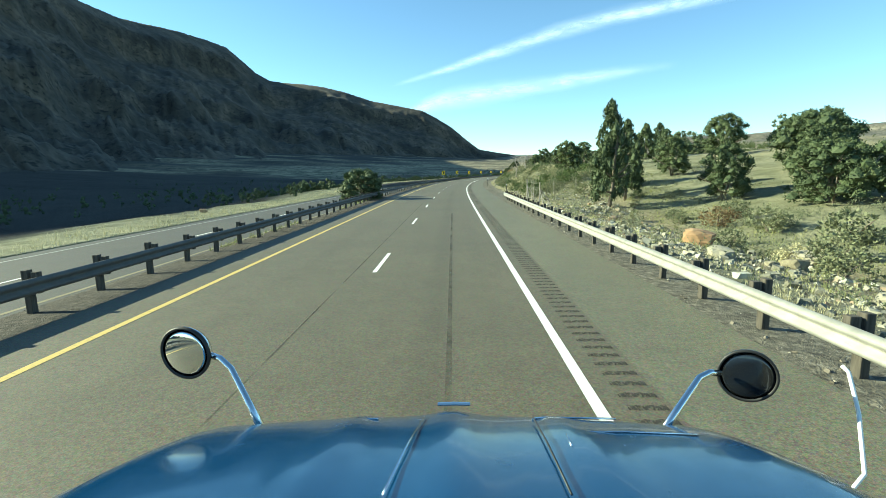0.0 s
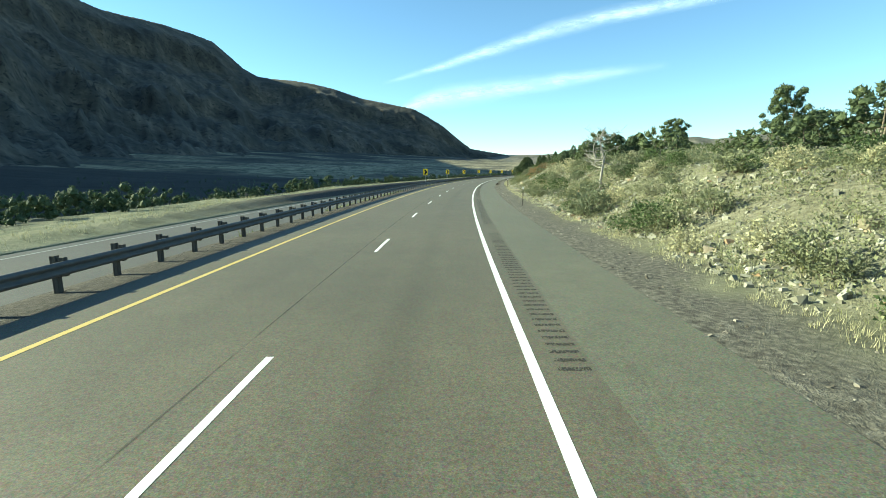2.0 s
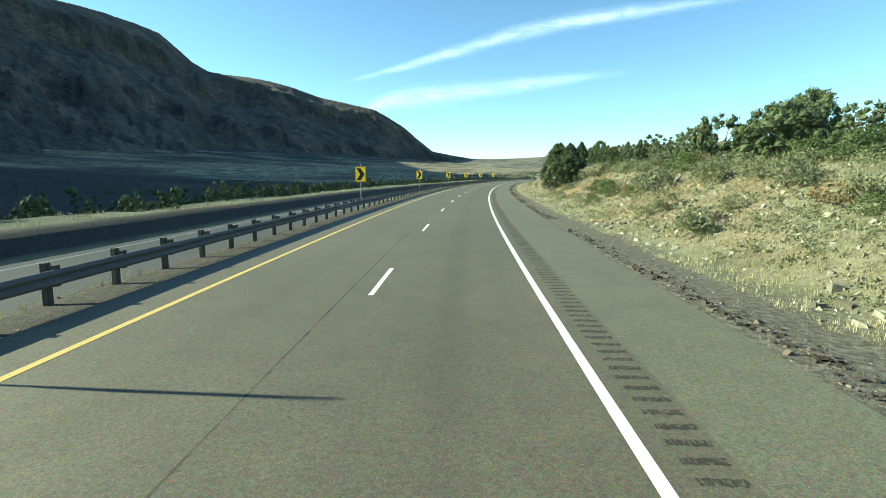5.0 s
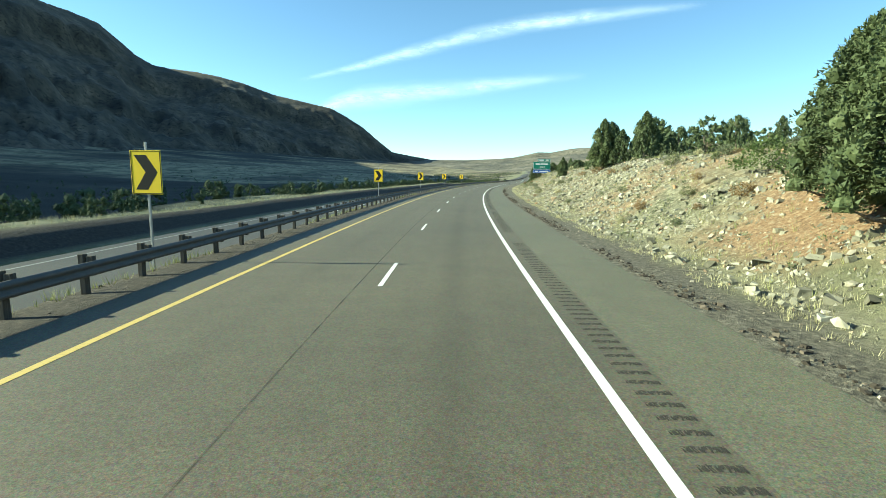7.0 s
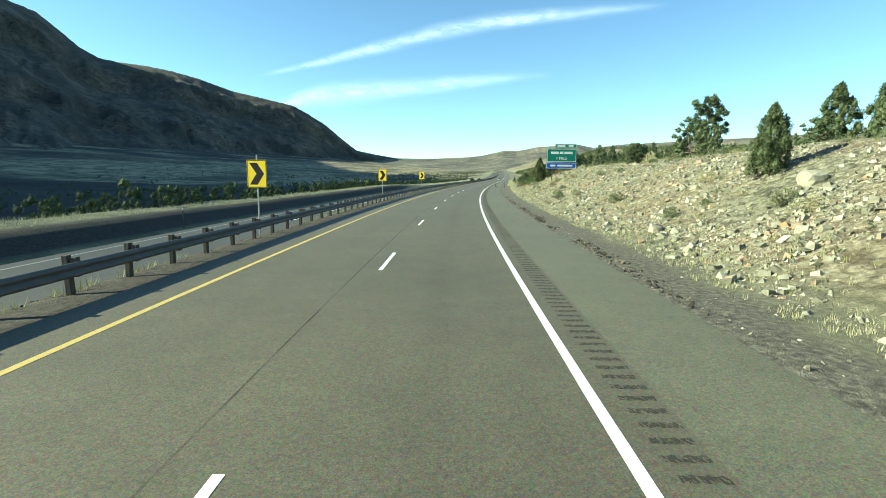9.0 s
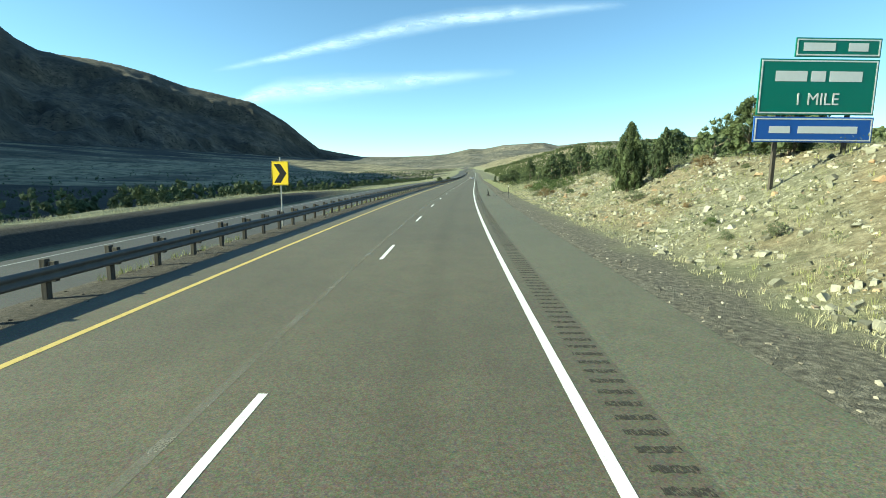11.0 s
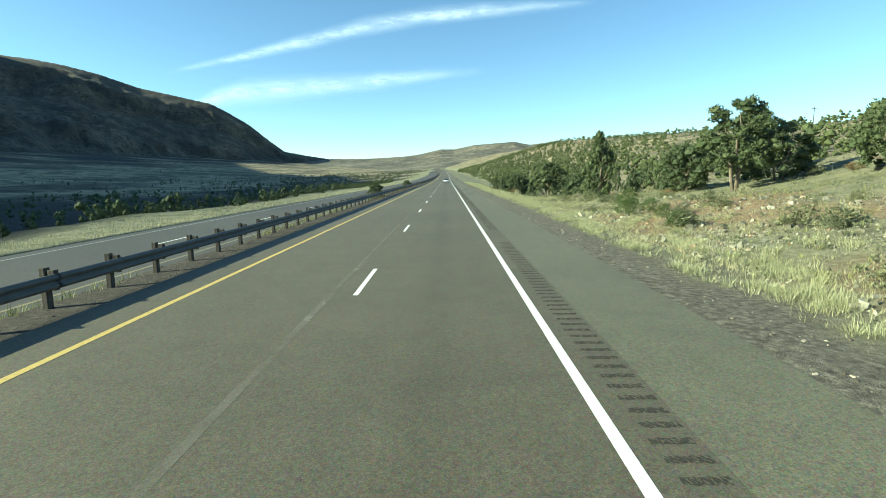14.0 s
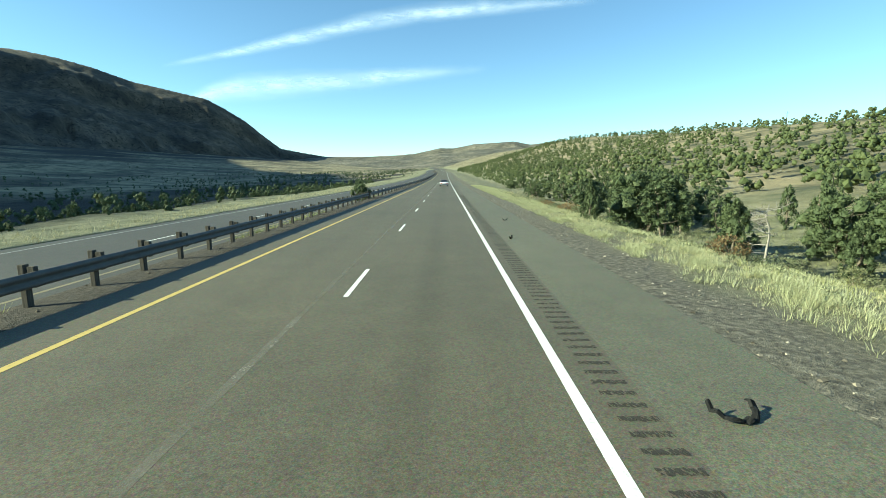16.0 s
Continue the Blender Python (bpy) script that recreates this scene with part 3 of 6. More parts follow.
def stone_mat():
    m = Nodes("stone", 0.92)
    n = m.noise(5, 6)
    c = m.ramp(m.random(), (0.0, (0.20, 0.175, 0.115)), (0.35, (0.29, 0.268, 0.20)), (0.7, (0.36, 0.335, 0.275)), (0.9, (0.33, 0.205, 0.11)), (1.0, (0.28, 0.26, 0.22)))
    m.colour(m.mix(1.0, c, m.ramp(n, (0.3, (0.65, 0.64, 0.62)), (0.7, (1.15, 1.15, 1.12))), "MULTIPLY")).bump(n, 0.7, 0.03)
    return m.mat


def stone_isl():
    m = Nodes("rubble_stone", 0.92)
    n = m.noise(5, 6)
    c = m.ramp(m.random(island=True), (0.0, (0.12, 0.113, 0.08)), (0.3, (0.205, 0.197, 0.150)), (0.65, (0.30, 0.288, 0.228)), (0.9, (0.43, 0.415, 0.345)), (0.95, (0.38, 0.25, 0.145)), (1.0, (0.24, 0.225, 0.19)))
    m.colour(m.mix(1.0, c, m.ramp(n, (0.3, (0.65, 0.64, 0.62)), (0.7, (1.15, 1.15, 1.12))), "MULTIPLY")).bump(n, 0.7, 0.03)
    return m.mat


MAT["stone"] = stone_mat()
MAT["rubble"] = stone_isl()


# ---------------------------------------------------------------- guardrails
W_SHAPE = [(0.0, 0.155), (0.02, 0.15), (0.078, 0.115), (0.083, 0.085), (0.078, 0.06), (0.01, 0.02), (0.005, 0.0), (0.01, -0.02), (0.078, -0.06), (0.083, -0.085), (0.078, -0.115), (0.02, -0.15), (0.0, -0.155)]


def rail_mesh(length, side, material):
    """A W-beam panel along +y, its waves towards side (+1 right, -1 left)."""
    bm = bmesh.new()
    rows = []
    for y in (-0.06, length / 2, length + 0.06):
        front = [bm.verts.new((side * a, y, b)) for a, b in W_SHAPE]
        back = [bm.verts.new((side * (a - 0.006), y, b)) for a, b in W_SHAPE]
        rows.append((front, back))
    for (f0, b0), (f1, b1) in zip(rows, rows[1:]):
        for k in range(len(W_SHAPE) - 1):
            bm.faces.new((f0[k], f0[k + 1], f1[k + 1], f1[k]))
            bm.faces.new((b0[k + 1], b0[k], b1[k], b1[k + 1]))
        bm.faces.new((f0[0], f1[0], b1[0], b0[0]))
        bm.faces.new((f0[-1], b0[-1], b1[-1], f1[-1]))
    bmesh.ops.recalc_face_normals(bm, faces=bm.faces)
    me = bpy.data.meshes.new("rail_panel")
    bm.to_mesh(me)
    bm.free()
    me.materials.append(material)
    me.polygons.foreach_set("use_smooth", [True] * len(me.polygons))
    return me


def guardrail(s0, s1, l, side, label, material, top=0.71):
    """Rail on posts from station s0 to s1; side is where the road lies seen from the rail."""
    root = thing("guardrail", at(s0, l, 0), label, "guardrail")
    inv = root.matrix_world.inverted()
    panel = rail_mesh(3.81, side, material)
    bm = bmesh.new()
    box(bm, -0.06, -0.075, -0.4, 0.06, 0.075, top + 0.12, 0.012)
    post_me = bpy.data.meshes.new("post")
    bm.to_mesh(post_me)
    bm.free()
    post_me.materials.append(MAT["post_wood"])
    bm = bmesh.new()
    box(bm, -0.065, -0.06, top - 0.34, 0.075, 0.06, top + 0.08, 0.01)
    block_me = bpy.data.meshes.new("block")
    bm.to_mesh(block_me)
    bm.free()
    block_me.materials.append(MAT["post_wood"])
    bm = bmesh.new()
    box(bm, -0.03, -0.05, 0.0, 0.03, 0.05, 0.07, 0.01)
    rr = random.Random(int(s0) + 5)
    n = int((s1 - s0) / 1.905)
    for k in range(n + 1):
        s = s0 + 1.905 * k
        z = float(grade(s)) - 0.05 + rr.uniform(-0.015, 0.015)
        p = new("post", post_me)
        p.parent = root
        p.matrix_basis = inv @ at(s, l - side * 0.26, z, rr.uniform(-3, 3)) @ pose(0, 0, 0, rr.uniform(-1, 1), rr.uniform(-1.5, 1.5), 0)
        b = new("block", block_me)
        b.parent = p
        b.matrix_basis = pose(side * 0.175, 0, 0)
    for k in range(int((s1 - s0) / 3.81) + 0):
        s = s0 + 3.81 * k
        p = new("rail_panel", panel)
        p.parent = root
        m = at(s, l, float(grade(s)) + top - 0.155 - 0.05)
        x0, y0 = plan(s, l)
        x1, y1 = plan(s + 3.81, l)
        p.matrix_basis = inv @ pose(float(x0), float(y0), m.translation.z, 0, 0, -math.degrees(math.atan2(float(x1 - x0), float(y1 - y0))))
    bm.free()
    return root


guardrail(-30.0, 532, -7.85, 1, "steel W-beam guardrail with shade in its dark tone on dark posts in the median", MAT["rail_shaded"])
guardrail(-30.0 + 0.4, 46.9, 4.72, -1, "steel W-beam guardrail with sunlight in its pale tone beside the shoulder", MAT["rail_sunlit"])


def far_rail():
    s = np.append(np.arange(532, 900, 4.0), 900)
    bm = bmesh.new()
    prev = None
    for q in s:
        row = []
        for dl, z in ((0.04, 0.38), (0.08, 0.45), (0.02, 0.53), (0.08, 0.61), (0.0, 0.69)):
            x, y = plan(q, -7.85 + dl)
            row.append(bm.verts.new((float(x), float(y), float(grade(q)) + z)))
        if prev:
            for k in range(4):
                bm.faces.new((prev[k], prev[k + 1], row[k + 1], row[k]))
        prev = row
    root = tagged(part("guardrail_far", bm, MAT["rail_shaded"]), "steel guardrail running on down the valley", "guardrail", kind="stuff")
    root.name = "guardrail"
    bm = bmesh.new()
    for q in np.arange(532, 900, 1.905 * 2):
        x, y = plan(q, -8.1)
        z = float(grade(q))
        box(bm, float(x) - 0.08, float(y) - 0.1, z - 0.3, float(x) + 0.08, float(y) + 0.1, z + 0.8)
    tagged(part("posts", bm, MAT["post_wood"], root), kind="stuff")


far_rail()


# ---------------------------------------------------------------- trees
def blades(rng, centres, radii, per, size, squash=0.8, up=0.0):
    """Small leaf sprays round clump centres: narrow triangles, pointing outwards and a little up."""
    n = len(centres) * per
    c = np.repeat(centres, per, 0)
    r = np.repeat(radii, per)[:, None]
    d = rng.normal(size=(n, 3))
    d /= np.linalg.norm(d, axis=1)[:, None]
    p = c + d * r * rng.uniform(0.45, 1.0, (n, 1)) * np.array([1, 1, squash])
    axis = d + rng.normal(size=(n, 3)) * 0.45 + np.array([0, 0, up])
    axis /= np.linalg.norm(axis, axis=1)[:, None]
    side = np.cross(axis, rng.normal(size=(n, 3)))
    side /= np.linalg.norm(side, axis=1)[:, None] + 1e-6
    ln = size * rng.uniform(0.7, 1.4, (n, 1))
    w = ln * rng.uniform(0.26, 0.46, (n, 1))
    V = np.stack([p - axis * ln * 0.4 - side * w, p - axis * ln * 0.3 + side * w, p + axis * ln * 0.6], 1).reshape(-1, 3)
    F = np.arange(n * 3).reshape(n, 3)
    return V, F


ICO = bmesh.new()
bmesh.ops.create_icosphere(ICO, subdivisions=1, radius=1.0)
ICO.verts.index_update()
ICO_V = np.array([tuple(v.co) for v in ICO.verts])
ICO_F = np.array([[v.index for v in f.verts] for f in ICO.faces])
ICO.free()
BALL = bmesh.new()
bmesh.ops.create_icosphere(BALL, subdivisions=2, radius=1.0)
BALL.verts.index_update()
BALL_V = np.array([tuple(v.co) for v in BALL.verts])
BALL_F = np.array([[v.index for v in f.verts] for f in BALL.faces])
BALL.free()


def cores(rng, centres, radii, shape=None, tall=0.9, point=0.0):
    """Lumpy masses of close foliage at the given centres; point draws their tops together."""
    unit, faces = shape or (ICO_V, ICO_F)
    n, k = len(centres), len(unit)
    V = unit[None] * rng.uniform(0.68, 1.16, (n, k, 1)) * np.array([1, 1, tall])
    V[..., :2] *= (1 - point * np.clip(unit[None, :, 2:], 0, 1))
    V = V * radii[:, None, None] + centres[:, None]
    F = faces[None] + (np.arange(n) * k)[:, None, None]
    return V.reshape(-1, 3), F.reshape(-1, 3)


def fringe(rng, centres, radii, per, size, tall, point):
    """Short sprays standing out of the boughs' skin, most of them turned upwards."""
    n = len(centres) * per
    c, r = np.repeat(centres, per, 0), np.repeat(radii, per)[:, None]
    d = rng.normal(size=(n, 3))
    d /= np.linalg.norm(d, axis=1)[:, None]
    off = d * np.array([1, 1, tall])
    off[:, :2] *= 1 - point * np.clip(d[:, 2:], 0, 1)
    p = c + off * r * rng.uniform(0.72, 1.2, (n, 1))
    axis = d * 0.7 + rng.normal(size=(n, 3)) * 0.4 + np.array([0, 0, 0.55])
    axis /= np.linalg.norm(axis, axis=1)[:, None]
    side = np.cross(axis, rng.normal(size=(n, 3)))
    side /= np.linalg.norm(side, axis=1)[:, None] + 1e-6
    ln = size * rng.uniform(0.6, 1.5, (n, 1))
    w = ln * rng.uniform(0.20, 0.36, (n, 1))
    V = np.stack([p - axis * ln * 0.35 - side * w, p - axis * ln * 0.35 + side * w, p + axis * ln * 0.65], 1).reshape(-1, 3)
    return V, np.arange(n * 3).reshape(n, 3)


def make_tree(seed, high, wide, material, trunk_show=0.15, stems=1, lobes=20, per=15, size=0.16, shape="round", open_=0.0, fine="mid", label="", name="juniper_tree"):
    rng = np.random.RandomState(seed)
    root = thing(name, Matrix.Identity(4), label, "tree")
    bm = bmesh.new()
    tips = []
    for k in range(stems):
        a = rng.uniform(0, math.tau)
        lean = rng.uniform(0.05, 0.25) if stems == 1 else rng.uniform(0.2, 0.45)
        pts, rad = [], []
        base = np.array([math.cos(a), math.sin(a), 0]) * (0.0 if stems == 1 else 0.12)
        for i in range(7):
            u = i / 6
            pts.append(tuple(base + np.array([math.cos(a) * lean * u * high * 0.5 + 0.06 * rng.normal(), math.sin(a) * lean * u * high * 0.5 + 0.06 * rng.normal(), u * high * 0.82 - (0.25 if i == 0 else 0)])))
            rad.append((0.026 * high * (1.0 if stems == 1 else 0.6)) * (1 - u * 0.88) + 0.01)
        tube(bm, pts, rad, 7)
        for b in range(10 if stems == 1 else 6):
            u = rng.uniform(max(0.12, trunk_show), 0.92)
            q = np.array(pts[int(u * 6)])
            ang = rng.uniform(0, math.tau)
            ln = wide * 0.5 * rng.uniform(0.6, 1.0) * (1.15 - 0.7 * u)
            e = q + np.array([math.cos(ang) * ln, math.sin(ang) * ln, ln * rng.uniform(0.15, 0.7)])
            mid = (q + e) / 2 + np.array([0, 0, -0.06 * ln])
            r0 = 0.016 * high * (1.1 - u)
            tube(bm, [tuple(q), tuple(mid), tuple(e)], [r0 + 0.008, r0 * 0.6 + 0.006, 0.006], 5)
            tips.append(e)
    part("trunk", bm, MAT["bark"], root, smooth_faces=True)
    # the crown is made of boughs: uneven lobes with gaps between, each a lumpy mass under a fringe of sprays
    boughs, broad = [], []
    tall = {"flame": 1.5, "cone": 1.15}.get(shape, 0.85)
    for k in range(lobes):
        u = (k + rng.uniform(0.1, 0.9)) / lobes
        if shape == "cone":
            prof = (1 - u) ** 0.8 * (0.6 + 0.4 * min(1, u * 5)) + 0.06
        elif shape == "flame":
            prof = math.sin(min(1, u * 0.86 + 0.14) * math.pi) ** 0.6 * (1.05 - 0.5 * u)
        else:
            prof = math.sqrt(max(0.04, 1 - (2 * u - 0.85) ** 2 / 1.35))
        ang = k * 2.4 + rng.uniform(-0.7, 0.7)
        far = wide / 2 * prof * rng.uniform(0.25, 1.0) ** 0.7 * 0.95
        lr = wide * rng.uniform(0.06, 0.125) * (0.7 + 0.3 * prof) * (1 - 0.2 * open_)
        boughs.append((math.cos(ang) * far, math.sin(ang) * far, high * (trunk_show + (0.95 - trunk_show) * u)))
        broad.append(lr)
    for e in tips[:12]:
        boughs.append(tuple(e))
        broad.append(wide * rng.uniform(0.06, 0.10))
    boughs, broad = np.array(boughs), np.array(broad)
    point = 0.7 if shape != "round" else 0.35
    V, F = fringe(rng, boughs, broad, per, size, tall, point)
    V2, F2 = cores(rng, boughs, broad * (0.6 if fine == "close" else 0.84), (BALL_V, BALL_F) if fine == "close" else None, tall, point)
    V, F = np.concatenate([V, V2]), np.concatenate([F, F2 + len(V)])
    V[:, 2] = np.maximum(V[:, 2], 0.02)
    mesh("crown", V, F, material, root, label= "dense scale-leaved green crown" if material is MAT["juniper"] else "")
    return root


HIDE = pose(0, 0, -500)
JUN = "green juniper tree with a ragged crown on the bank"
PIN = "open-crowned pinyon showing its pale trunk"
TREES = {
    "round": make_tree(11, 4.5, 4.2, MAT["juniper"], 0.10, 3, 66, 85, 0.14, "round", label=JUN),
    "wide": make_tree(12, 4.0, 4.8, MAT["juniper"], 0.08, 4, 70, 85, 0.14, "round", label=JUN),
    "flame": make_tree(13, 6.0, 3.4, MAT["juniper"], 0.06, 1, 76, 80, 0.14, "flame", label=JUN),
    "cone": make_tree(14, 6.5, 4.2, MAT["juniper"], 0.10, 1, 64, 90, 0.14, "cone", open_=0.4, label="tall pinyon with dark needles and open lower limbs"),
    "open": make_tree(15, 6.0, 4.2, MAT["juniper"], 0.28, 2, 54, 95, 0.14, "round", open_=0.4, label=PIN),
    "close": make_tree(19, 5.0, 3.6, MAT["juniper"], 0.05, 1, 100, 210, 0.1, "flame", label="dense dark green juniper close beside the road", fine="close"),
    "small_round": make_tree(16, 4.5, 4.2, MAT["juniper"], 0.08, 2, 30, 26, 0.22, "round", label=JUN, fine="far"),
    "small_wide": make_tree(17, 4.0, 4.6, MAT["juniper"], 0.06, 2, 30, 26, 0.22, "round", label=JUN, fine="far"),
    "small_flame": make_tree(18, 6.0, 3.6, MAT["juniper"], 0.06, 1, 34, 26, 0.22, "flame", label=JUN, fine="far"),
}
BASE_H = {"round": 4.5, "wide": 4.0, "flame": 6.0, "cone": 6.5, "open": 6.0, "close": 5.0, "small_round": 4.5, "small_wide": 4.0, "small_flame": 6.0}
used = set()


def plant(kind, s, l, high, turn=0.0, wide=1.0, group="roadside trees", label=""):
    m = at(s, l, height(s, l) - 0.05, turn)
    k = high * 0.93 / BASE_H[kind]
    sc = Matrix.Diagonal((k * wide, k * wide, k, 1))
    if kind not in used:
        used.add(kind)
        ob = TREES[kind]
        ob.matrix_world = m @ sc
    else:
        ob = copy_thing(TREES[kind], Matrix.Identity(4))
        ob.matrix_basis = m @ sc
    tagged(ob, label, group=group)
    return ob


# trees that stand out: kind, station, metres right, height, width factor
STANDOUT = [
    ("close", 49.6, 14.8, 4.5, 1.15), ("close", 48.6, 16.6, 4.1, 1.15), ("cone", 39, 11.9, 8.7, 0.75), ("cone", 42.5, 14.3, 7.2, 0.85), ("open", 109.2, 31.2, 7.2, 0.95), ("wide", 112, 36, 4.2, 1.2), ("open", 134.3, 30.0, 6.3, 1.15), ("round", 143.5, 23.9, 5.3, 0.95), ("wide", 147, 20.5, 4.0, 1.0), ("flame", 172.5, 24.8, 4.6, 1.2), ("round", 194, 28, 6.4, 0.9), ("flame", 190, 37.8, 7.0, 1.2), ("flame", 223, 30.5, 6.4, 1.1), ("flame", 166, 31.6, 4.6, 1.2), ("round", 66, 34, 5.6, 1.1), ("wide", 42, 29, 4.8, 1.1),
    ("round", 37, 26, 4.4, 1.1), ("wide", 47, 33, 5.0, 1.1), ("round", 52, 22, 4.2, 1), ("wide", 31, 22.5, 4.1, 1.1), ("round", 29, 25.5, 4.3, 1.1), ("flame", 34.5, 24, 4.8, 1.2), ("round", 37, 19.5, 4.2, 1)]
STANDOUT += [
    ("round", 70.5, 15.4, 4.6, 1.1), ("flame", 89.5, 32.1, 6.8, 1.2), ("flame", 91.5, 35, 6.6, 1.1), ("flame", 67, 20.5, 5.6, 1.1), ("open", 136.4, 20.1, 5.5, 1.2), ("round", 133, 17.6, 4.0, 1),
    ("round", 137, 25.5, 4.5, 1), ("wide", 185, 21, 4.6, 1.2), ("wide", 51, -9.2, 3.9, 1.1), ("round", 55.0, -9.3, 3.8, 1.0), ("round", 170, 19, 3.6, 1.1)]
STANDOUT += [
    ("close", 222, 10.8, 5.6, 1.15), ("close", 218.5, 12.2, 4.6, 1.3), ("close", 215.5, 9.8, 4.4, 1.35), ("close", 212, 9.8, 4.0, 1.4), ("close", 209, 10.8, 3.8, 1.4), ("open", 205.8, 8.7, 4.0, 1.1), ("close", 224.5, 11.6, 5.4, 1.2),
    ("close", 271.4, 20.6, 6.2, 1.0), ("round", 261.1, 26.2, 4.6, 0.75), ("close", 266, 14.6, 5.8, 1.0), ("close", 268.5, 16.0, 5.3, 1.05), ("flame", 264, 16.0, 3.9, 1.3), ("flame", 261.5, 17.5, 3.8, 1.1), ("round", 290, 26.9, 7.4, 1.0), ("flame", 286.5, 43.6, 6.6, 1.0)]
STANDOUT += [
    ("open", 333, 28.9, 8.6, 0.95), ("flame", 313, 31, 6.4, 1.2), ("flame", 309.5, 32.5, 6.0, 1.2), ("close", 291.5, 13.9, 3.4, 0.85), ("round", 319, 16.5, 2.2, 1.0),
    ("flame", 406, 13.4, 4.4, 1.55), ("flame", 385, 22.5, 5.0, 1.0), ("round", 389, 25, 4.8, 1.0), ("round", 420.5, 26, 4.8, 0.95), ("round", 428, 35, 5.2, 1), ("open", 435.4, 23.6, 7.0, 0.9), ("close", 362, 11.6, 4.9, 0.85), ("close", 361.0, 13.2, 2.7, 0.8), ("cone", 475.5, 17.5, 8.8, 0.9), ("open", 456.5, 22.6, 7.8, 1.25), ("open", 470, 32, 7.6, 1.0), ("round", 449, 27.5, 5.0, 0.9), ("flame", 463.5, 28.0, 6.0, 1.1)]
STANDOUT += [
    ("wide", 464, 22, 4.6, 1), ("open", 482.5, 13.4, 5.4, 1.25), ("wide", 535, 23, 6.6, 1.1), ("flame", 509, 8.9, 2.8, 0.95), ("open", 507, 12.6, 4.4, 1.15), ("flame", 503, 14.3, 3.3, 1.2), ("open", 502, 22, 5.6, 1.1), ("wide", 511, 13.0, 4.4, 1.1), ("round", 545, 19, 4.0, 1.1),
    ("round", 481.5, -9.2, 2.5, 1.0), ("wide", 534, -9.2, 2.2, 0.9), ("round", 521, 12.2, 3.6, 1.1), ("round", 358, 17.0, 3.6, 1), ("wide", 352, 15.6, 3.0, 1)]
rt = random.Random(4)
for kind, s, l, h, w in STANDOUT:
    plant(kind, s, l, h, rt.uniform(0, 360), w)


def scatter_trees():
    """Junipers that stand loosely on the plateau behind the bank."""
    r = random.Random(21)
    spots = []
    tries = 0
    while len(spots) < 150 and tries < 4000:
        tries += 1
        s = r.uniform(-10, 640)
        _, crest, high, _, _ = [float(v) for v in bank(s)]
        l = crest + 5 + abs(r.gauss(0, 1)) * 20 + (16 if s < 40 else 0) if s < 440 else 19 + abs(r.gauss(0, 1)) * 25
        if l > 75 or any((s - a) ** 2 + (l - b) ** 2 < 12 for a, b in spots):
            continue
        spots.append((s, l))
        plant(r.choice(["small_round", "small_wide", "small_flame"] if l > 22 else ["round", "wide", "flame"]), s, l, r.uniform(2.6, 5.4), r.uniform(0, 360), r.uniform(0.85, 1.2))


scatter_trees()
rw = random.Random(37)
for q in range(34):
    s = rw.uniform(484, 600)
    l = rw.uniform(19, 24) + rw.random() ** 1.3 * 24 - (3 if s > 530 else 0)
    plant(rw.choice(["small_round", "small_wide", "small_flame"] if s > 515 or l > 24 else ["round", "wide", "flame"]), s, l, rw.uniform(3.2, 5.2), rw.uniform(0, 360), rw.uniform(0.9, 1.25))
rc = random.Random(31)
for q in range(26):
    s = 142 + q * 6.3 + rc.uniform(-2, 2)
    if not 205 < s < 226:
        plant(rc.choice(["small_round", "small_flame", "small_flame"]), s, float(bank(s)[1]) + rc.uniform(1.5, 9), rc.uniform(2.6, 4.6), rc.uniform(0, 360))


def far_woods(name, count, area, sizes, material, label, seed, tris=22, leaf=0.085, ball=None, lobes=8):
    """Small uneven crowns of leaf clumps in one mesh, too many to count."""
    rng = np.random.RandomState(seed)
    cs, rs, rows = [], [], area(rng, count)
    for s, l in rows:
        h = rng.uniform(*sizes)
        x, y = plan(s, l)
        z = height(s, l)
        for k in range(lobes):
            u = rng.uniform(0.10, 0.86)
            a, q = rng.uniform(0, math.tau), rng.uniform(0, 1) ** 0.5 * h * 0.34 * math.sin(min(1, u + 0.12) * math.pi) ** 0.5
            cs.append((float(x) + math.cos(a) * q, float(y) + math.sin(a) * q, z + h * u))
            rs.append(h * rng.uniform(0.09, 0.18))
    cs, rs = np.array(cs), np.array(rs)
    V, F = fringe(rng, cs, rs, tris, sizes[1] * leaf, 0.95, 0.3)
    V2, F2 = cores(rng, cs, rs * 0.97, ball, 0.95, 0.3)
    V, F = np.concatenate([V, V2]), np.concatenate([F, F2 + len(V)])
    return tagged(mesh(name, V, F, material), label, "trees", kind="stuff")


def hillside(rng, n):
    out = []
    while len(out) < n:
        s, l = rng.uniform(430, 1350), 24 + abs(rng.normal()) * 105
        if rng.uniform() < 0.12:
            s, l = rng.uniform(40, 1500), rng.uniform(60, 700)
        if (l > 42 or s > 600) and l < 700 and wave(np.array([s]), np.array([l]), 120, 2, 5)[0] > -0.7:
            out.append((s, l))
    return out


def near_valley(rng, n):
    return [(rng.uniform(80, 430), -(25.5 + abs(rng.normal()) * 12)) for _ in range(n)]


def low_valley(rng, n):
    return [(rng.uniform(390, 680), -(27 + abs(rng.normal()) * 13)) for _ in range(n)]


def valley(rng, n):
    out = []
    while len(out) < n:
        s, l = rng.uniform(10, 1700), -(46 + abs(rng.normal()) * 170)
        if wave(np.array([s]), np.array([l]), 120, 2, 15)[0] > -0.1:
            out.append((s, l))
    return out


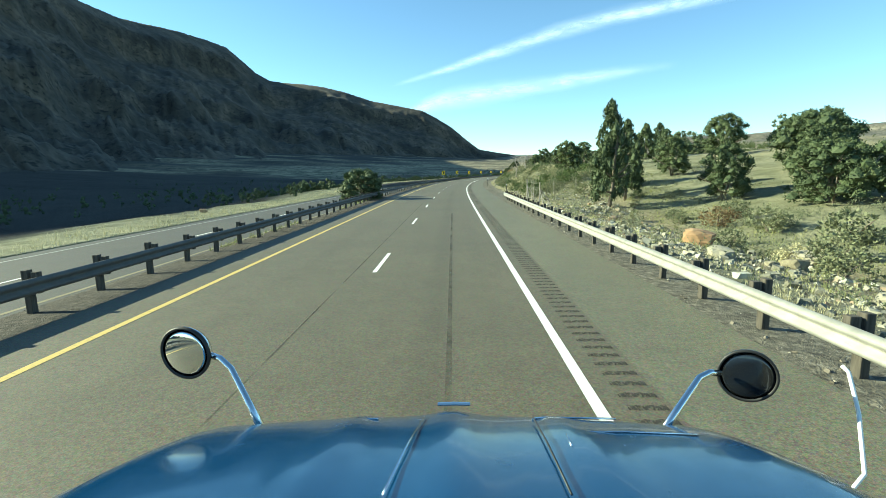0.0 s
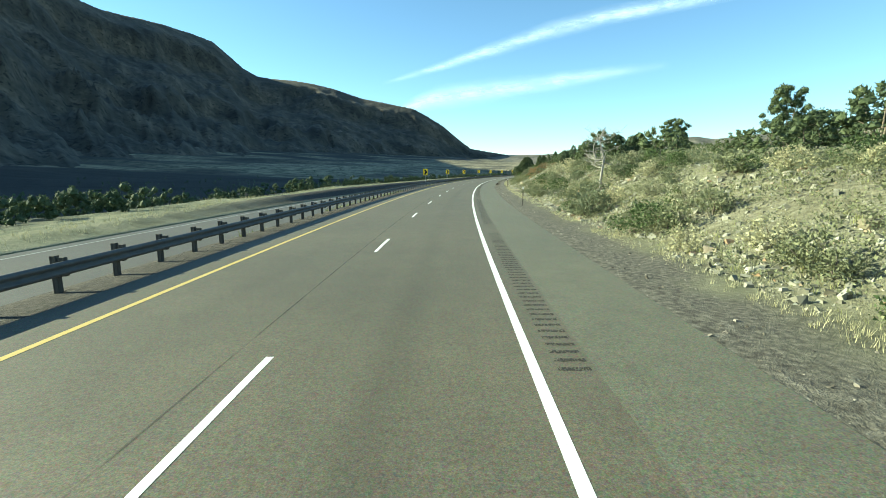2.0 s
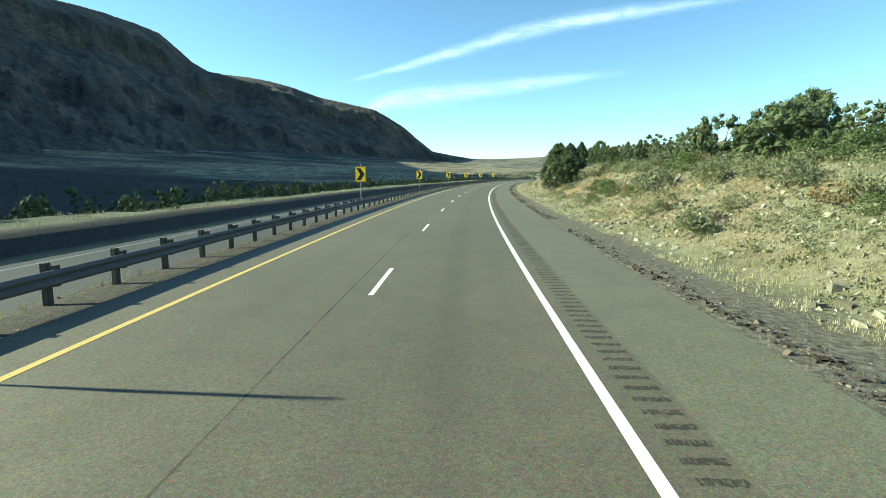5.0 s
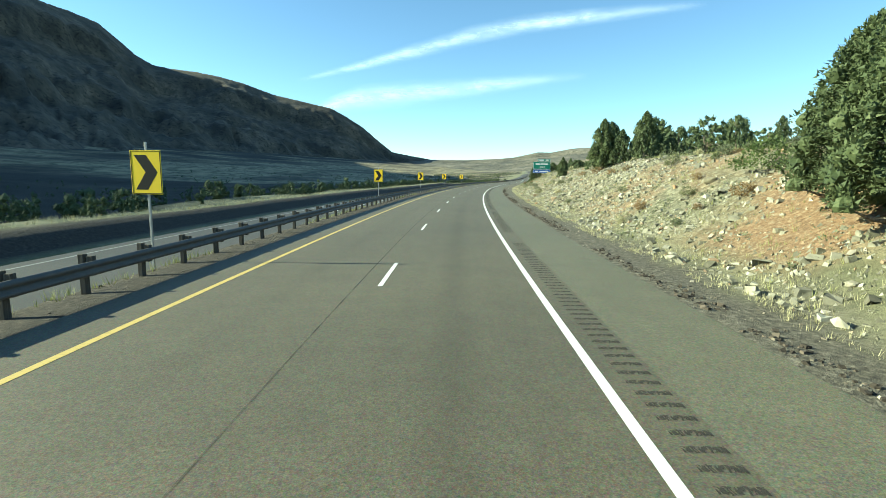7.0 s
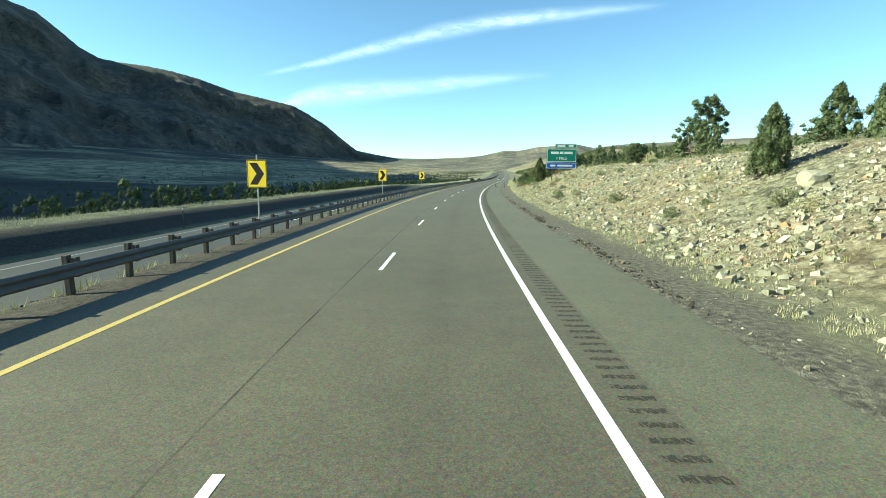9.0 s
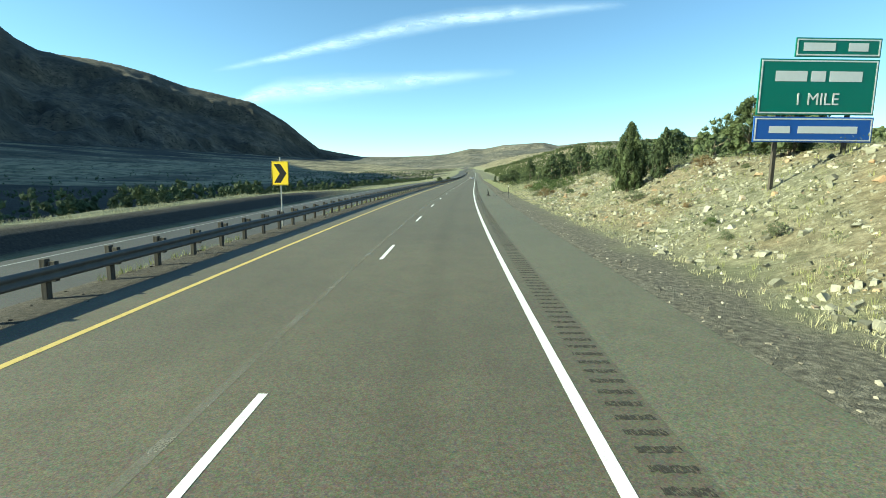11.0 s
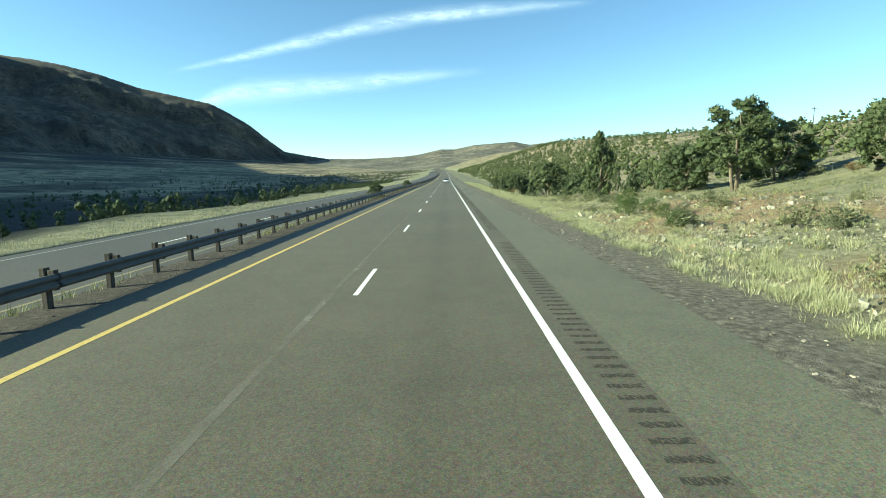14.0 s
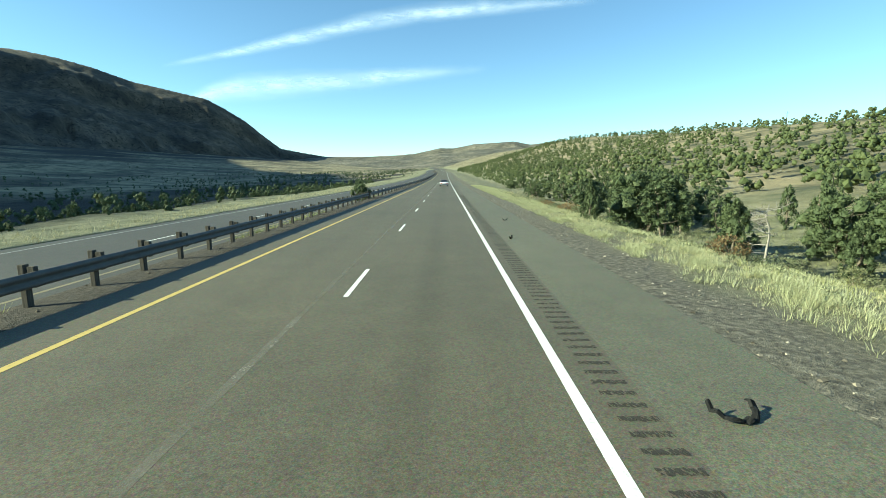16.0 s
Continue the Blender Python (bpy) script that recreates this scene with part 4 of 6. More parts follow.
def far_plain(rng, n):
    out = []
    while len(out) < n:
        s, l = rng.uniform(590, 1900), rng.choice([-1, 1, -1]) * (24 + abs(rng.normal()) * 130)
        if wave(np.array([s]), np.array([l]), 150, 2, 25)[0] > -0.25:
            out.append((s, l))
    return out


far_woods("hillside_woods", 3400, hillside, (2.8, 5.4), MAT["hill_juniper"], "juniper woods covering the hillside", 31, tris=8, leaf=0.055, lobes=7)
far_woods("valley_edge_woods", 560, near_valley, (1.1, 2.6), MAT["juniper"], "band of junipers and scrub behind the earth bank", 33, tris=26, leaf=0.07)
far_woods("valley_woods", 1500, valley, (2.0, 5.2), MAT["juniper"], "dark junipers and scrub in the shaded valley", 32, tris=5, leaf=0.07, lobes=5)
far_woods("valley_scrub", 420, low_valley, (0.8, 2.4), MAT["juniper"], "low dark scrub below the opposite carriageway", 34, tris=18, leaf=0.085)
far_woods("far_scrub", 900, far_plain, (0.8, 2.6), MAT["juniper"], "scattered scrub over the far valley fields", 35, tris=5, leaf=0.08, lobes=4)


# ---------------------------------------------------------------- road details
def rumble_strip():
    """Rumble grooves on the shoulder, in runs with gaps: flat patches, groove shade painted dark."""
    root = thing("rumble_strip", at(0, 2.12, 0.0), "row of rumble grooves on the asphalt shoulder, flat patches with painted shade", "rumble strip")
    inv = root.matrix_world.inverted()
    bm = bmesh.new()
    n = 9
    top = []
    for i in range(n):
        x = -0.21 + 0.42 * i / (n - 1)
        j = 0.012 * math.sin(i * 2.3)
        top.append((bm.verts.new((x, -0.06 + j, 0.004)), bm.verts.new((x, -0.02 + j * 0.5, 0.0055)), bm.verts.new((x, 0.012, 0.0055)), bm.verts.new((x, 0.05 - j, 0.004))))
    for a, b in zip(top, top[1:]):
        for k in range(3):
            bm.faces.new((a[k], b[k], b[k + 1], a[k + 1]))
    me = bpy.data.meshes.new("groove")
    bm.to_mesh(me)
    bm.free()
    # dark asphalt tone that stands for the shade inside a milled groove
    m = Nodes("groove_shade", 0.95)
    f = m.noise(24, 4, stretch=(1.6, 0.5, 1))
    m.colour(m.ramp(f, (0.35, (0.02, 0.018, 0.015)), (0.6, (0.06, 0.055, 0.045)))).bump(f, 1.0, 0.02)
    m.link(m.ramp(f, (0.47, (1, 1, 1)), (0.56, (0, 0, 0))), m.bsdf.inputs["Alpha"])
    me.materials.append(m.mat)
    r = random.Random(3)
    run, s, made = 0.0, -6.0, 0
    rest_v, rest_f = [], []
    quad = [tuple(v.co) for v in me.vertices]
    polys = [tuple(p.vertices) for p in me.polygons]
    gaps = [(36.5, 40.2), (45.2, 48.6), (61, 64.5), (79, 82.5), (104.5, 108.5), (228.5, 232.2), (246.0, 248.6), (391, 396.5), (408, 410.5), (436, 440), (466, 468)]
    while s < 540:
        s += 0.31
        if any(a < s < b for a, b in gaps):
            continue
        m4 = at(s, 2.12 + r.uniform(-0.012, 0.012), float(grade(s)), r.uniform(-1.5, 1.5))
        near = s < 40 or 200 < s < 220 or 366 < s < 392
        if near and made < 300:
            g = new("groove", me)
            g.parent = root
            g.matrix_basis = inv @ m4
            made += 1
        else:
            b = len(rest_v)
            rest_v += [tuple(inv @ m4 @ Vector(q)) for q in quad]
            rest_f += [tuple(b + i for i in p) for p in polys]
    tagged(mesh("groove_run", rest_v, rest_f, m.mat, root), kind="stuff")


rumble_strip()


def seam_mat(name, col):
    m = Nodes(name, 0.8).world()
    gap = m.ramp(m.noise(1.1, 6, seed=2), (0.30, (0, 0, 0, 1)), (0.75, (0.8, 0.8, 0.8, 1)))
    m.colour(m.ramp(m.noise(40, 3), (0.3, tuple(v * 0.6 for v in col)), (0.7, tuple(v * 1.4 for v in col))))
    m.link(gap, m.bsdf.inputs["Alpha"])
    return m.mat


MAT["seam_dark"] = seam_mat("seam_tar", (0.062, 0.058, 0.047))
MAT["seam_pale"] = seam_mat("seam_grit", (0.205, 0.193, 0.157))
strip("tar_seam", -2.50, -2.47, 0.003, -60, 330, 3.0, MAT["seam_dark"], "dark tar-sealed joint beside the lane dashes", "road joint")
strip("paving_seam", -2.55, -2.42, 0.003, 330, 700, 3.0, MAT["seam_pale"], "pale worn paving joint beside the lane dashes", "road joint")
strip("tar_seam", -0.03, 0.05, 0.003, -60, 32, 1.0, MAT["seam_dark"], "dark tar-sealed crack along the lane", "road joint")


# ---------------------------------------------------------------- signs and markers
def chevron_sign(m, label):
    root = thing("chevron_sign", m, label, "road sign", group="curve chevrons")
    bm = bmesh.new()
    box(bm, -0.03, -0.025, -0.5, 0.03, 0.025, 3.45, 0.006)
    part("post", bm, MAT["galvanised"], root)
    w, h, z = 0.457, 0.61, 2.62
    bm = bmesh.new()
    box(bm, -w, -0.045, z - h, w, -0.035, z + h, 0.004)
    panel = part("panel", bm, MAT["sign_yellow"], root, "yellow reflective panel")
    for name, x0 in (("border", 0),):
        bm = bmesh.new()
        for a in ((-w + 0.015, z - h + 0.015, -w + 0.035, z + h - 0.015), (w - 0.035, z - h + 0.015, w - 0.015, z + h - 0.015), (-w + 0.035, z - h + 0.015, w - 0.035, z - h + 0.035), (-w + 0.035, z + h - 0.035, w - 0.035, z + h - 0.015)):
            box(bm, a[0], -0.0495, a[1], a[2], -0.0455, a[3])
        part(name, bm, MAT["sign_black"], panel)
    bm = bmesh.new()
    t = 0.30
    outline = [(-0.34, 0.48), (-0.34 + t + 0.06, 0.48), (0.34, 0.0), (-0.34 + t + 0.06, -0.48), (-0.34, -0.48), (0.34 - t - 0.06, 0.0)]
    f = [bm.verts.new((x, -0.0465, z + y)) for x, y in outline]
    b = [bm.verts.new((x, -0.0440, z + y)) for x, y in outline]
    for q in ((0, 1, 2, 5), (5, 2, 3, 4)):
        bm.faces.new([f[i] for i in q])
    for i in range(6):
        bm.faces.new((f[i], b[i], b[(i + 1) % 6], f[(i + 1) % 6]))
    bmesh.ops.recalc_face_normals(bm, faces=bm.faces)
    part("arrow", bm, MAT["sign_black"], panel, "black chevron pointing right")
    return root


first_chevron = chevron_sign(at(155, -8.9, -0.1, -4), "yellow chevron sign with a black arrow on a steel post")
for s in (189.5, 223.2, 258.9, 290.6, 322, 353.6):
    copy_thing(first_chevron, at(s, -8.9, -0.1, -4))


def text_part(words, size, x, y, z, material, parent):
    cu = bpy.data.curves.new("lettering", "FONT")
    cu.body, cu.size, cu.align_x, cu.align_y, cu.extrude = words, size, "CENTER", "CENTER", 0.004
    tmp = bpy.data.objects.new("lettering", cu)
    me = bpy.data.meshes.new_from_object(tmp)
    bpy.data.objects.remove(tmp)
    me.materials.append(material)
    ob = new("lettering", me)
    ob.parent = parent
    ob.matrix_basis = pose(x, y, z, 90, 0, 0)
    return ob


def exit_sign(m):
    root = thing("exit_sign", m, "green motorway exit sign with a blue panel below", "road sign")
    for x in (-1.35, 1.35):
        bm = bmesh.new()
        box(bm, x - 0.07, 0.02, -1.2, x + 0.07, 0.14, 4.6, 0.01)
        part("post", bm, MAT["post_wood"], root)
    for name, x0, x1, z0, z1, mat, lab in (("panel", -2.25, 2.25, 2.75, 4.75, "sign_green", "green panel with white lettering"), ("exit_panel", -1.0, 2.25, 4.82, 5.5, "sign_green", "small green exit number panel"), ("service_panel", -2.3, 2.3, 1.75, 2.68, "sign_blue", "blue service panel")):
        bm = bmesh.new()
        box(bm, x0, -0.04, z0, x1, 0.0, z1, 0.01)
        p = part(name, bm, MAT[mat], root, lab)
        bm = bmesh.new()
        e = 0.05
        for a in ((x0 + e, z0 + e, x0 + 2 * e, z1 - e), (x1 - 2 * e, z0 + e, x1 - e, z1 - e), (x0 + 2 * e, z0 + e, x1 - 2 * e, z0 + 2 * e), (x0 + 2 * e, z1 - 2 * e, x1 - 2 * e, z1 - e)):
            box(bm, a[0], -0.047, a[1], a[2], -0.043, a[3])
        part("border", bm, MAT["sign_white"], p)
        if name == "panel":
            for i, (bx0, bx1) in enumerate(((-1.65, -0.45), (-0.3, 0.25), (0.4, 1.65))):
                bm = bmesh.new()
                box(bm, bx0, -0.048, 3.95, bx1, -0.044, 4.32)
                part("word_bar", bm, MAT["sign_white"], p)
            text_part("1 MILE", 0.62, 0, -0.046, 3.3, MAT["sign_white"], p)
        elif name == "exit_panel":
            for bx0, bx1 in ((-0.7, 0.5), (1.0, 1.75)):
                bm = bmesh.new()
                box(bm, bx0, -0.048, 5.03, bx1, -0.044, 5.32)
                part("word_bar", bm, MAT["sign_white"], p)
        else:
            for bx0, bx1 in ((-1.7, -0.9), (-0.6, 1.7)):
                bm = bmesh.new()
                box(bm, bx0, -0.048, 2.08, bx1, -0.044, 2.34)
                part("word_bar", bm, MAT["sign_white"], p)
    return root


exit_sign(at(347.5, 13.6, height(347.5, 13.6) - 0.75, 4))


def delineator(m, dark, label):
    root = thing("delineator_post", m, label, "road marker", group="delineators")
    bm = bmesh.new()
    for x in (-0.02, 0.02):
        box(bm, x - 0.007, -0.012, -0.3, x + 0.007, 0.012, 1.28)
    box(bm, -0.02, -0.006, -0.3, 0.02, 0.0, 1.28)
    part("post", bm, MAT["marker_dark"] if dark else MAT["galvanised"], root)
    bm = bmesh.new()
    box(bm, -0.04, -0.025, 1.26, 0.04, -0.013, 1.40, 0.005)
    part("reflector", bm, MAT["sign_white"], root, "white reflector plate")
    return root


dark_post = delineator(at(51.2, 5.35, -0.1), True, "dark steel delineator post with a white reflector")
for s, l in ((96, 5.3), (143.5, 6.6)):
    copy_thing(dark_post, at(s, l, height(s, l) - 0.02))
# these two posts take dark steel because shade is put into their colour
shaded_post = delineator(at(384, 5.4, -0.1), True, "dark steel delineator post with a white reflector")
copy_thing(shaded_post, at(475, 5.2, -0.1))
copy_thing(dark_post, at(62, -9.3, height(62, -9.3) - 0.02))
copy_thing(dark_post, at(300, -17.95, height(300, -17.95) - 0.02))


def tread_piece(name, m, length, bend, wide, seed, label):
    """A torn strip of tyre tread lying on the road."""
    r = random.Random(seed)
    bm = bmesh.new()
    n = 14
    rows = []
    for i in range(n):
        u = i / (n - 1) - 0.5
        a = bend * u
        cx, cy = (math.sin(a) / bend if abs(bend) > 0.01 else u) * length, ((1 - math.cos(a)) / bend if abs(bend) > 0.01 else 0) * length
        w = wide * (0.55 + 0.45 * math.cos(u * 2.6)) * r.uniform(0.75, 1.1)
        lift = 0.03 + 0.05 * abs(math.sin(i * 1.3 + seed)) + 0.10 * (2 * u) ** 2
        nx, ny = -math.sin(a), math.cos(a)
        row = []
        for k, dz in ((-1, 0.0), (-0.4, 0.022), (0.4, 0.022), (1, 0.0)):
            row.append(bm.verts.new((cx + nx * w / 2 * k, cy + ny * w / 2 * k, lift + dz + r.uniform(-0.008, 0.008))))
        rows.append(row)
    for a, b in zip(rows, rows[1:]):
        for k in range(3):
            bm.faces.new((a[k], b[k], b[k + 1], a[k + 1]))
    bmesh.ops.solidify(bm, geom=list(bm.faces), thickness=0.018)
    low = min(v.co.z for v in bm.verts)
    for v in bm.verts:
        v.co.z -= low
    ob = part(name, bm, MAT["rubber"])
    ob.matrix_world = m
    return tagged(ob, label, "tyre tread", group="tyre scraps")


def standing_tread(m):
    """A blown tread curled up on end."""
    r = random.Random(8)
    bm = bmesh.new()
    pts = [(-0.30, 0, 0.03), (-0.12, 0.02, 0.05), (0.05, 0, 0.10), (0.10, -0.02, 0.28), (0.02, 0.0, 0.46), (-0.06, 0.02, 0.66), (-0.10, 0.0, 0.84)]
    rows = []
    for i, (x, y, z) in enumerate(pts):
        w = (0.30, 0.34, 0.30, 0.24, 0.20, 0.13, 0.06)[i] * r.uniform(0.85, 1.15)
        rows.append([bm.verts.new((x + (k * 0.06 if i > 2 else 0), y + k * w / 2, z + r.uniform(-0.02, 0.02))) for k in (-1, -0.35, 0.35, 1)])
    for a, b in zip(rows, rows[1:]):
        for k in range(3):
            bm.faces.new((a[k], b[k], b[k + 1], a[k + 1]))
    bmesh.ops.solidify(bm, geom=list(bm.faces), thickness=0.02)
    tube(bm, [(0.02, 0.1, 0.30), (0.22, 0.16, 0.36), (0.42, 0.2, 0.43)], [0.035, 0.025, 0.01], 5)
    tube(bm, [(-0.3, -0.1, 0.03), (-0.05, -0.22, 0.02), (0.35, -0.2, 0.02)], [0.02, 0.03, 0.02], 5)
    low = min(v.co.z for v in bm.verts)
    for v in bm.verts:
        v.co.z -= low
    ob = part("tyre_tread", bm, MAT["rubber"])
    ob.matrix_world = m
    return tagged(ob, "torn black tyre tread standing curled on the shoulder", "tyre tread", group="tyre scraps")


standing_tread(at(388.6, 3.3, 0.0, 62))
LYING = "torn black strip of tyre tread lying flat"
tread_piece("tyre_tread", at(386.6, 4.05, 0.0, 20), 0.5, 0.6, 0.10, 2, LYING)
tread_piece("tyre_tread", at(393.5, 5.1, -0.02, -10), 0.7, -0.8, 0.12, 3, LYING)
tread_piece("tyre_tread", at(400.2, 6.0, -0.06, 35), 0.8, 1.0, 0.16, 4, LYING)
tread_piece("tyre_tread", at(483.4, 3.2, 0.0, 15), 0.85, 3.4, 0.10, 5, "curled black loop of tyre tread on the shoulder")
tread_piece("tyre_tread", at(498, 2.7, 0.0, 70), 0.4, 0.5, 0.09, 6, LYING)
tread_piece("tyre_tread", at(506, 3.4, 0.0, 30), 0.35, 0.5, 0.08, 7, LYING)
tread_piece("tyre_tread", at(62.5, 6.6, -0.08, 60), 1.1, 0.7, 0.18, 9, LYING)


def wire_fence():
    """Weathered wire fence with braced corner posts beyond the end of the roadside rail."""
    root = thing("wire_fence", at(48.3, 7.0, height(48.3, 7.0)), "weathered wire fence with braced grey wooden posts", "fence")
    inv = root.matrix_world.inverted()
    r = random.Random(23)
    line = [(42.7, 7.25, 1.7, 0.05), (45.3, 7.15, 1.85, 0.028), (45.9, 7.1, 1.85, 0.028), (48.3, 7.0, 1.9, 0.05), (49.6, 9.8, 1.5, 0.035), (50.0, 12.0, 1.5, 0.035), (50.3, 14.2, 1.5, 0.035), (50.6, 16.6, 1.5, 0.035)]
    tops = []
    for s, l, h, thick in line:
        foot = inv @ at(s, l, height(s, l) - 0.15).translation
        top = foot + Vector((r.uniform(-0.05, 0.05), r.uniform(-0.05, 0.05), h + 0.15))
        bm = bmesh.new()
        tube(bm, [foot, foot.lerp(top, 0.5) + Vector((0.015, 0.01, 0)), top], [thick * 1.1, thick, thick * 0.9], 8)
        part("post", bm, MAT["dead_wood"], root)
        tops.append((foot, top))
    for k, (ds, dl) in ((0, (-1.3, 0.1)), (0, (0.2, 1.0)), (3, (0.3, 0.9)), (3, (-1.1, 0.1))):
        s, l = line[k][0] + ds, line[k][1] + dl
        bm = bmesh.new()
        foot, top = tops[k]
        tube(bm, [inv @ at(s, l, height(s, l) - 0.05).translation, foot.lerp(top, 0.72)], [0.035, 0.03], 6)
        part("brace", bm, MAT["dead_wood"], root)
    for u in (0.4, 0.62, 0.88):
        for a, b in zip(tops, tops[1:]):
            bm = bmesh.new()
            p, q = a[0].lerp(a[1], u), b[0].lerp(b[1], u)
            tube(bm, [p, p.lerp(q, 0.5) - Vector((0, 0, 0.02)), q], 0.003, 4)
            part("wire", bm, MAT["galvanised"], root)


MAT["dead_wood"] = wood_mat("dead_wood", (0.16, 0.14, 0.12), (0.42, 0.39, 0.35))
wire_fence()


def utility_pole(s, l, high):
    root = thing("utility_pole", at(s, l, height(s, l)), "distant wooden utility pole on the wooded hill", "utility pole", group="utility poles")
    bm = bmesh.new()
    tube(bm, [(0, 0, -0.5), (0, 0, high)], [0.17, 0.11], 8)
    part("pole", bm, MAT["post_wood"], root)
    bm = bmesh.new()
    box(bm, -1.2, -0.06, high - 0.9, 1.2, 0.06, high - 0.75, 0.01)
    arm = part("cross_arm", bm, MAT["post_wood"], root)
    for x in (-1.1, -0.5, 0.5, 1.1):
        bm = bmesh.new()
        tube(bm, [(x, 0, high - 0.75), (x, 0, high - 0.55)], [0.05, 0.03], 6)
        part("insulator", bm, MAT["sign_white"], arm)


utility_pole(640, 160, 8)
utility_pole(760, 190, 8.5)


# ---------------------------------------------------------------- stones
def stone_mesh(seed):
    r = random.Random(seed)
    bm = bmesh.new()
    bmesh.ops.create_icosphere(bm, subdivisions=2, radius=0.5)
    k = (r.uniform(0.8, 1.2), r.uniform(0.7, 1.0), r.uniform(0.5, 0.75))
    off = Vector((seed * 7.1, seed * 3.3, 0))
    for v in bm.verts:
        d = v.co.normalized()
        w = 1 + 0.42 * noise.noise(d * 1.3 + off) + 0.18 * noise.noise(d * 3.1 + off)
        q = d * 0.5 * w
        for a in range(3):
            lim = 0.36
            if abs(q[a]) > lim:
                q[a] = math.copysign(lim + (abs(q[a]) - lim) * 0.25, q[a])
        v.co = Vector((q.x * k[0], q.y * k[1], q.z * k[2])) + Vector((0, 0, 0.12))
    me = bpy.data.meshes.new("boulder")
    bm.to_mesh(me)
    bm.free()
    me.materials.append(MAT["stone"])
    return me


STONES = [stone_mesh(k) for k in range(7)]


def boulder(s, l, size, r, label="pale weathered boulder lying on the bank"):
    ob = new("boulder", STONES[r.randrange(7)])
    ob.matrix_world = at(s, l, height(s, l), r.uniform(0, 360)) @ pose(0, 0, 0, r.uniform(-12, 12), r.uniform(-12, 12), 0) @ Matrix.Diagonal((size, size, size, 1))
    return tagged(ob, label, "boulder", group="boulders on the bank")


def scatter_boulders():
    r = random.Random(77)
    for s, l, k in ((17, 8.8, 0.9), (16, 10.5, 0.8), (22, 10.5, 1.5), (24, 11.5, 1.4), (19.5, 13.5, 1.3), (12, 10.0, 0.7), (109, 10.8, 0.7), (141, 9.0, 0.8), (290, 8.5, 0.9), (288, 13.5, 1.1), (281, 12.0, 0.9)):
        boulder(s, l, k, r)
    for s, l, k in ((204, -84, 2.6), (210, -80, 5.6), (238, -70, 2.0), (46, -23, 0.8)):
        boulder(s, l, k, r, "large pale boulder among the valley junipers")
    n = 0
    while n < 130:
        s = r.uniform(0, 420)
        toe, crest, high, red, rub = [float(v) for v in bank(s)]
        if r.random() > rub + 0.1:
            continue
        l = toe + (crest - toe) * r.uniform(-0.05, 0.95)
        boulder(s, l, 0.25 + 0.45 * r.random() ** 2.5, r)
        n += 1


scatter_boulders()


def rubble(name, count, where, sizes, material, label, seed):
    """Small angular stones, many to one mesh."""
    rng = np.random.RandomState(seed)
    ico = np.array([(x, y, z) for z in (-1, 1) for y in (-1, 1) for x in (-1, 1)]) * 0.72
    tri = np.array([(4, 5, 7, 6), (0, 1, 5, 4), (2, 6, 7, 3), (0, 4, 6, 2), (1, 3, 7, 5)])
    s, l = where(rng, count)
    x, y = plan(s, l)
    z = land(s, l)
    n = len(s)
    size = sizes[0] + (sizes[1] - sizes[0]) * rng.uniform(0, 1, n) ** 3
    ico = ico * np.where(ico[:, 2:] > 0, np.array([0.86, 0.86, 1.0]), 1.0)
    V = ico[None] * (1 + rng.uniform(-0.4, 0.4, (n, 8, 3))) * rng.uniform(0.45, 1.0, (n, 1, 3)) * np.array([1, 1, 0.75]) * size[:, None, None] * 0.5
    a = rng.uniform(0, math.tau, n)
    c, q = np.cos(a)[:, None], np.sin(a)[:, None]
    tip = rng.normal(0, 0.45, n)
    ct, st = np.cos(tip)[:, None], np.sin(tip)[:, None]
    V = np.stack([V[..., 0], V[..., 1] * ct - V[..., 2] * st, V[..., 1] * st + V[..., 2] * ct], -1)
    V = np.stack([V[..., 0] * c - V[..., 1] * q, V[..., 0] * q + V[..., 1] * c, V[..., 2]], -1)
    V = V + np.stack([x, y, z + size * 0.02], 1)[:, None]
    F = (tri[None] + (np.arange(n) * 8)[:, None, None]).reshape(-1, 4)
    return tagged(mesh(name, V.reshape(-1, 3), F, material), label, "stones", kind="stuff")


def chips(name, count, where, sizes, material, label, seed):
    """Small sharp chips of stone, three faces each, many to one mesh."""
    rng = np.random.RandomState(seed)
    s, l = where(rng, count)
    x, y = plan(s, l)
    n = len(s)
    size = rng.uniform(*sizes, n)
    a = rng.uniform(0, math.tau, (n, 1)) + np.array([0, 2.1, 4.2]) + rng.uniform(-0.5, 0.5, (n, 3))
    rim = np.stack([np.cos(a), np.sin(a), np.full_like(a, -0.35)], -1) * rng.uniform(0.4, 1.0, (n, 3, 1))
    tip = rng.normal(0, 0.3, (n, 1, 3)) * np.array([1, 1, 0.3]) + np.array([0, 0, 0.55])
    V = np.concatenate([rim, tip], 1) * size[:, None, None] * 0.6 + np.stack([x, y, land(s, l)], 1)[:, None]
    F = np.array([(0, 1, 3), (1, 2, 3), (2, 0, 3)])[None] + (np.arange(n) * 4)[:, None, None]
    return tagged(mesh(name, V.reshape(-1, 3), F.reshape(-1, 3), material), label, "stones", kind="stuff")


def on_bank(rng, n):
    s = rng.uniform(0, 455, n * 4)
    toe, crest, high, red, rub = bank(s)
    l = toe - 0.4 + (crest - toe) * rng.uniform(0, 1.0, len(s)) ** 1.1
    keep = rng.uniform(0, 1, len(s)) < (rub * 0.9 + 0.05) * np.clip(0.65 + 0.8 * wave(s, l, 11, 3, 6), 0.05, 1)
    return s[keep][:n], l[keep][:n]


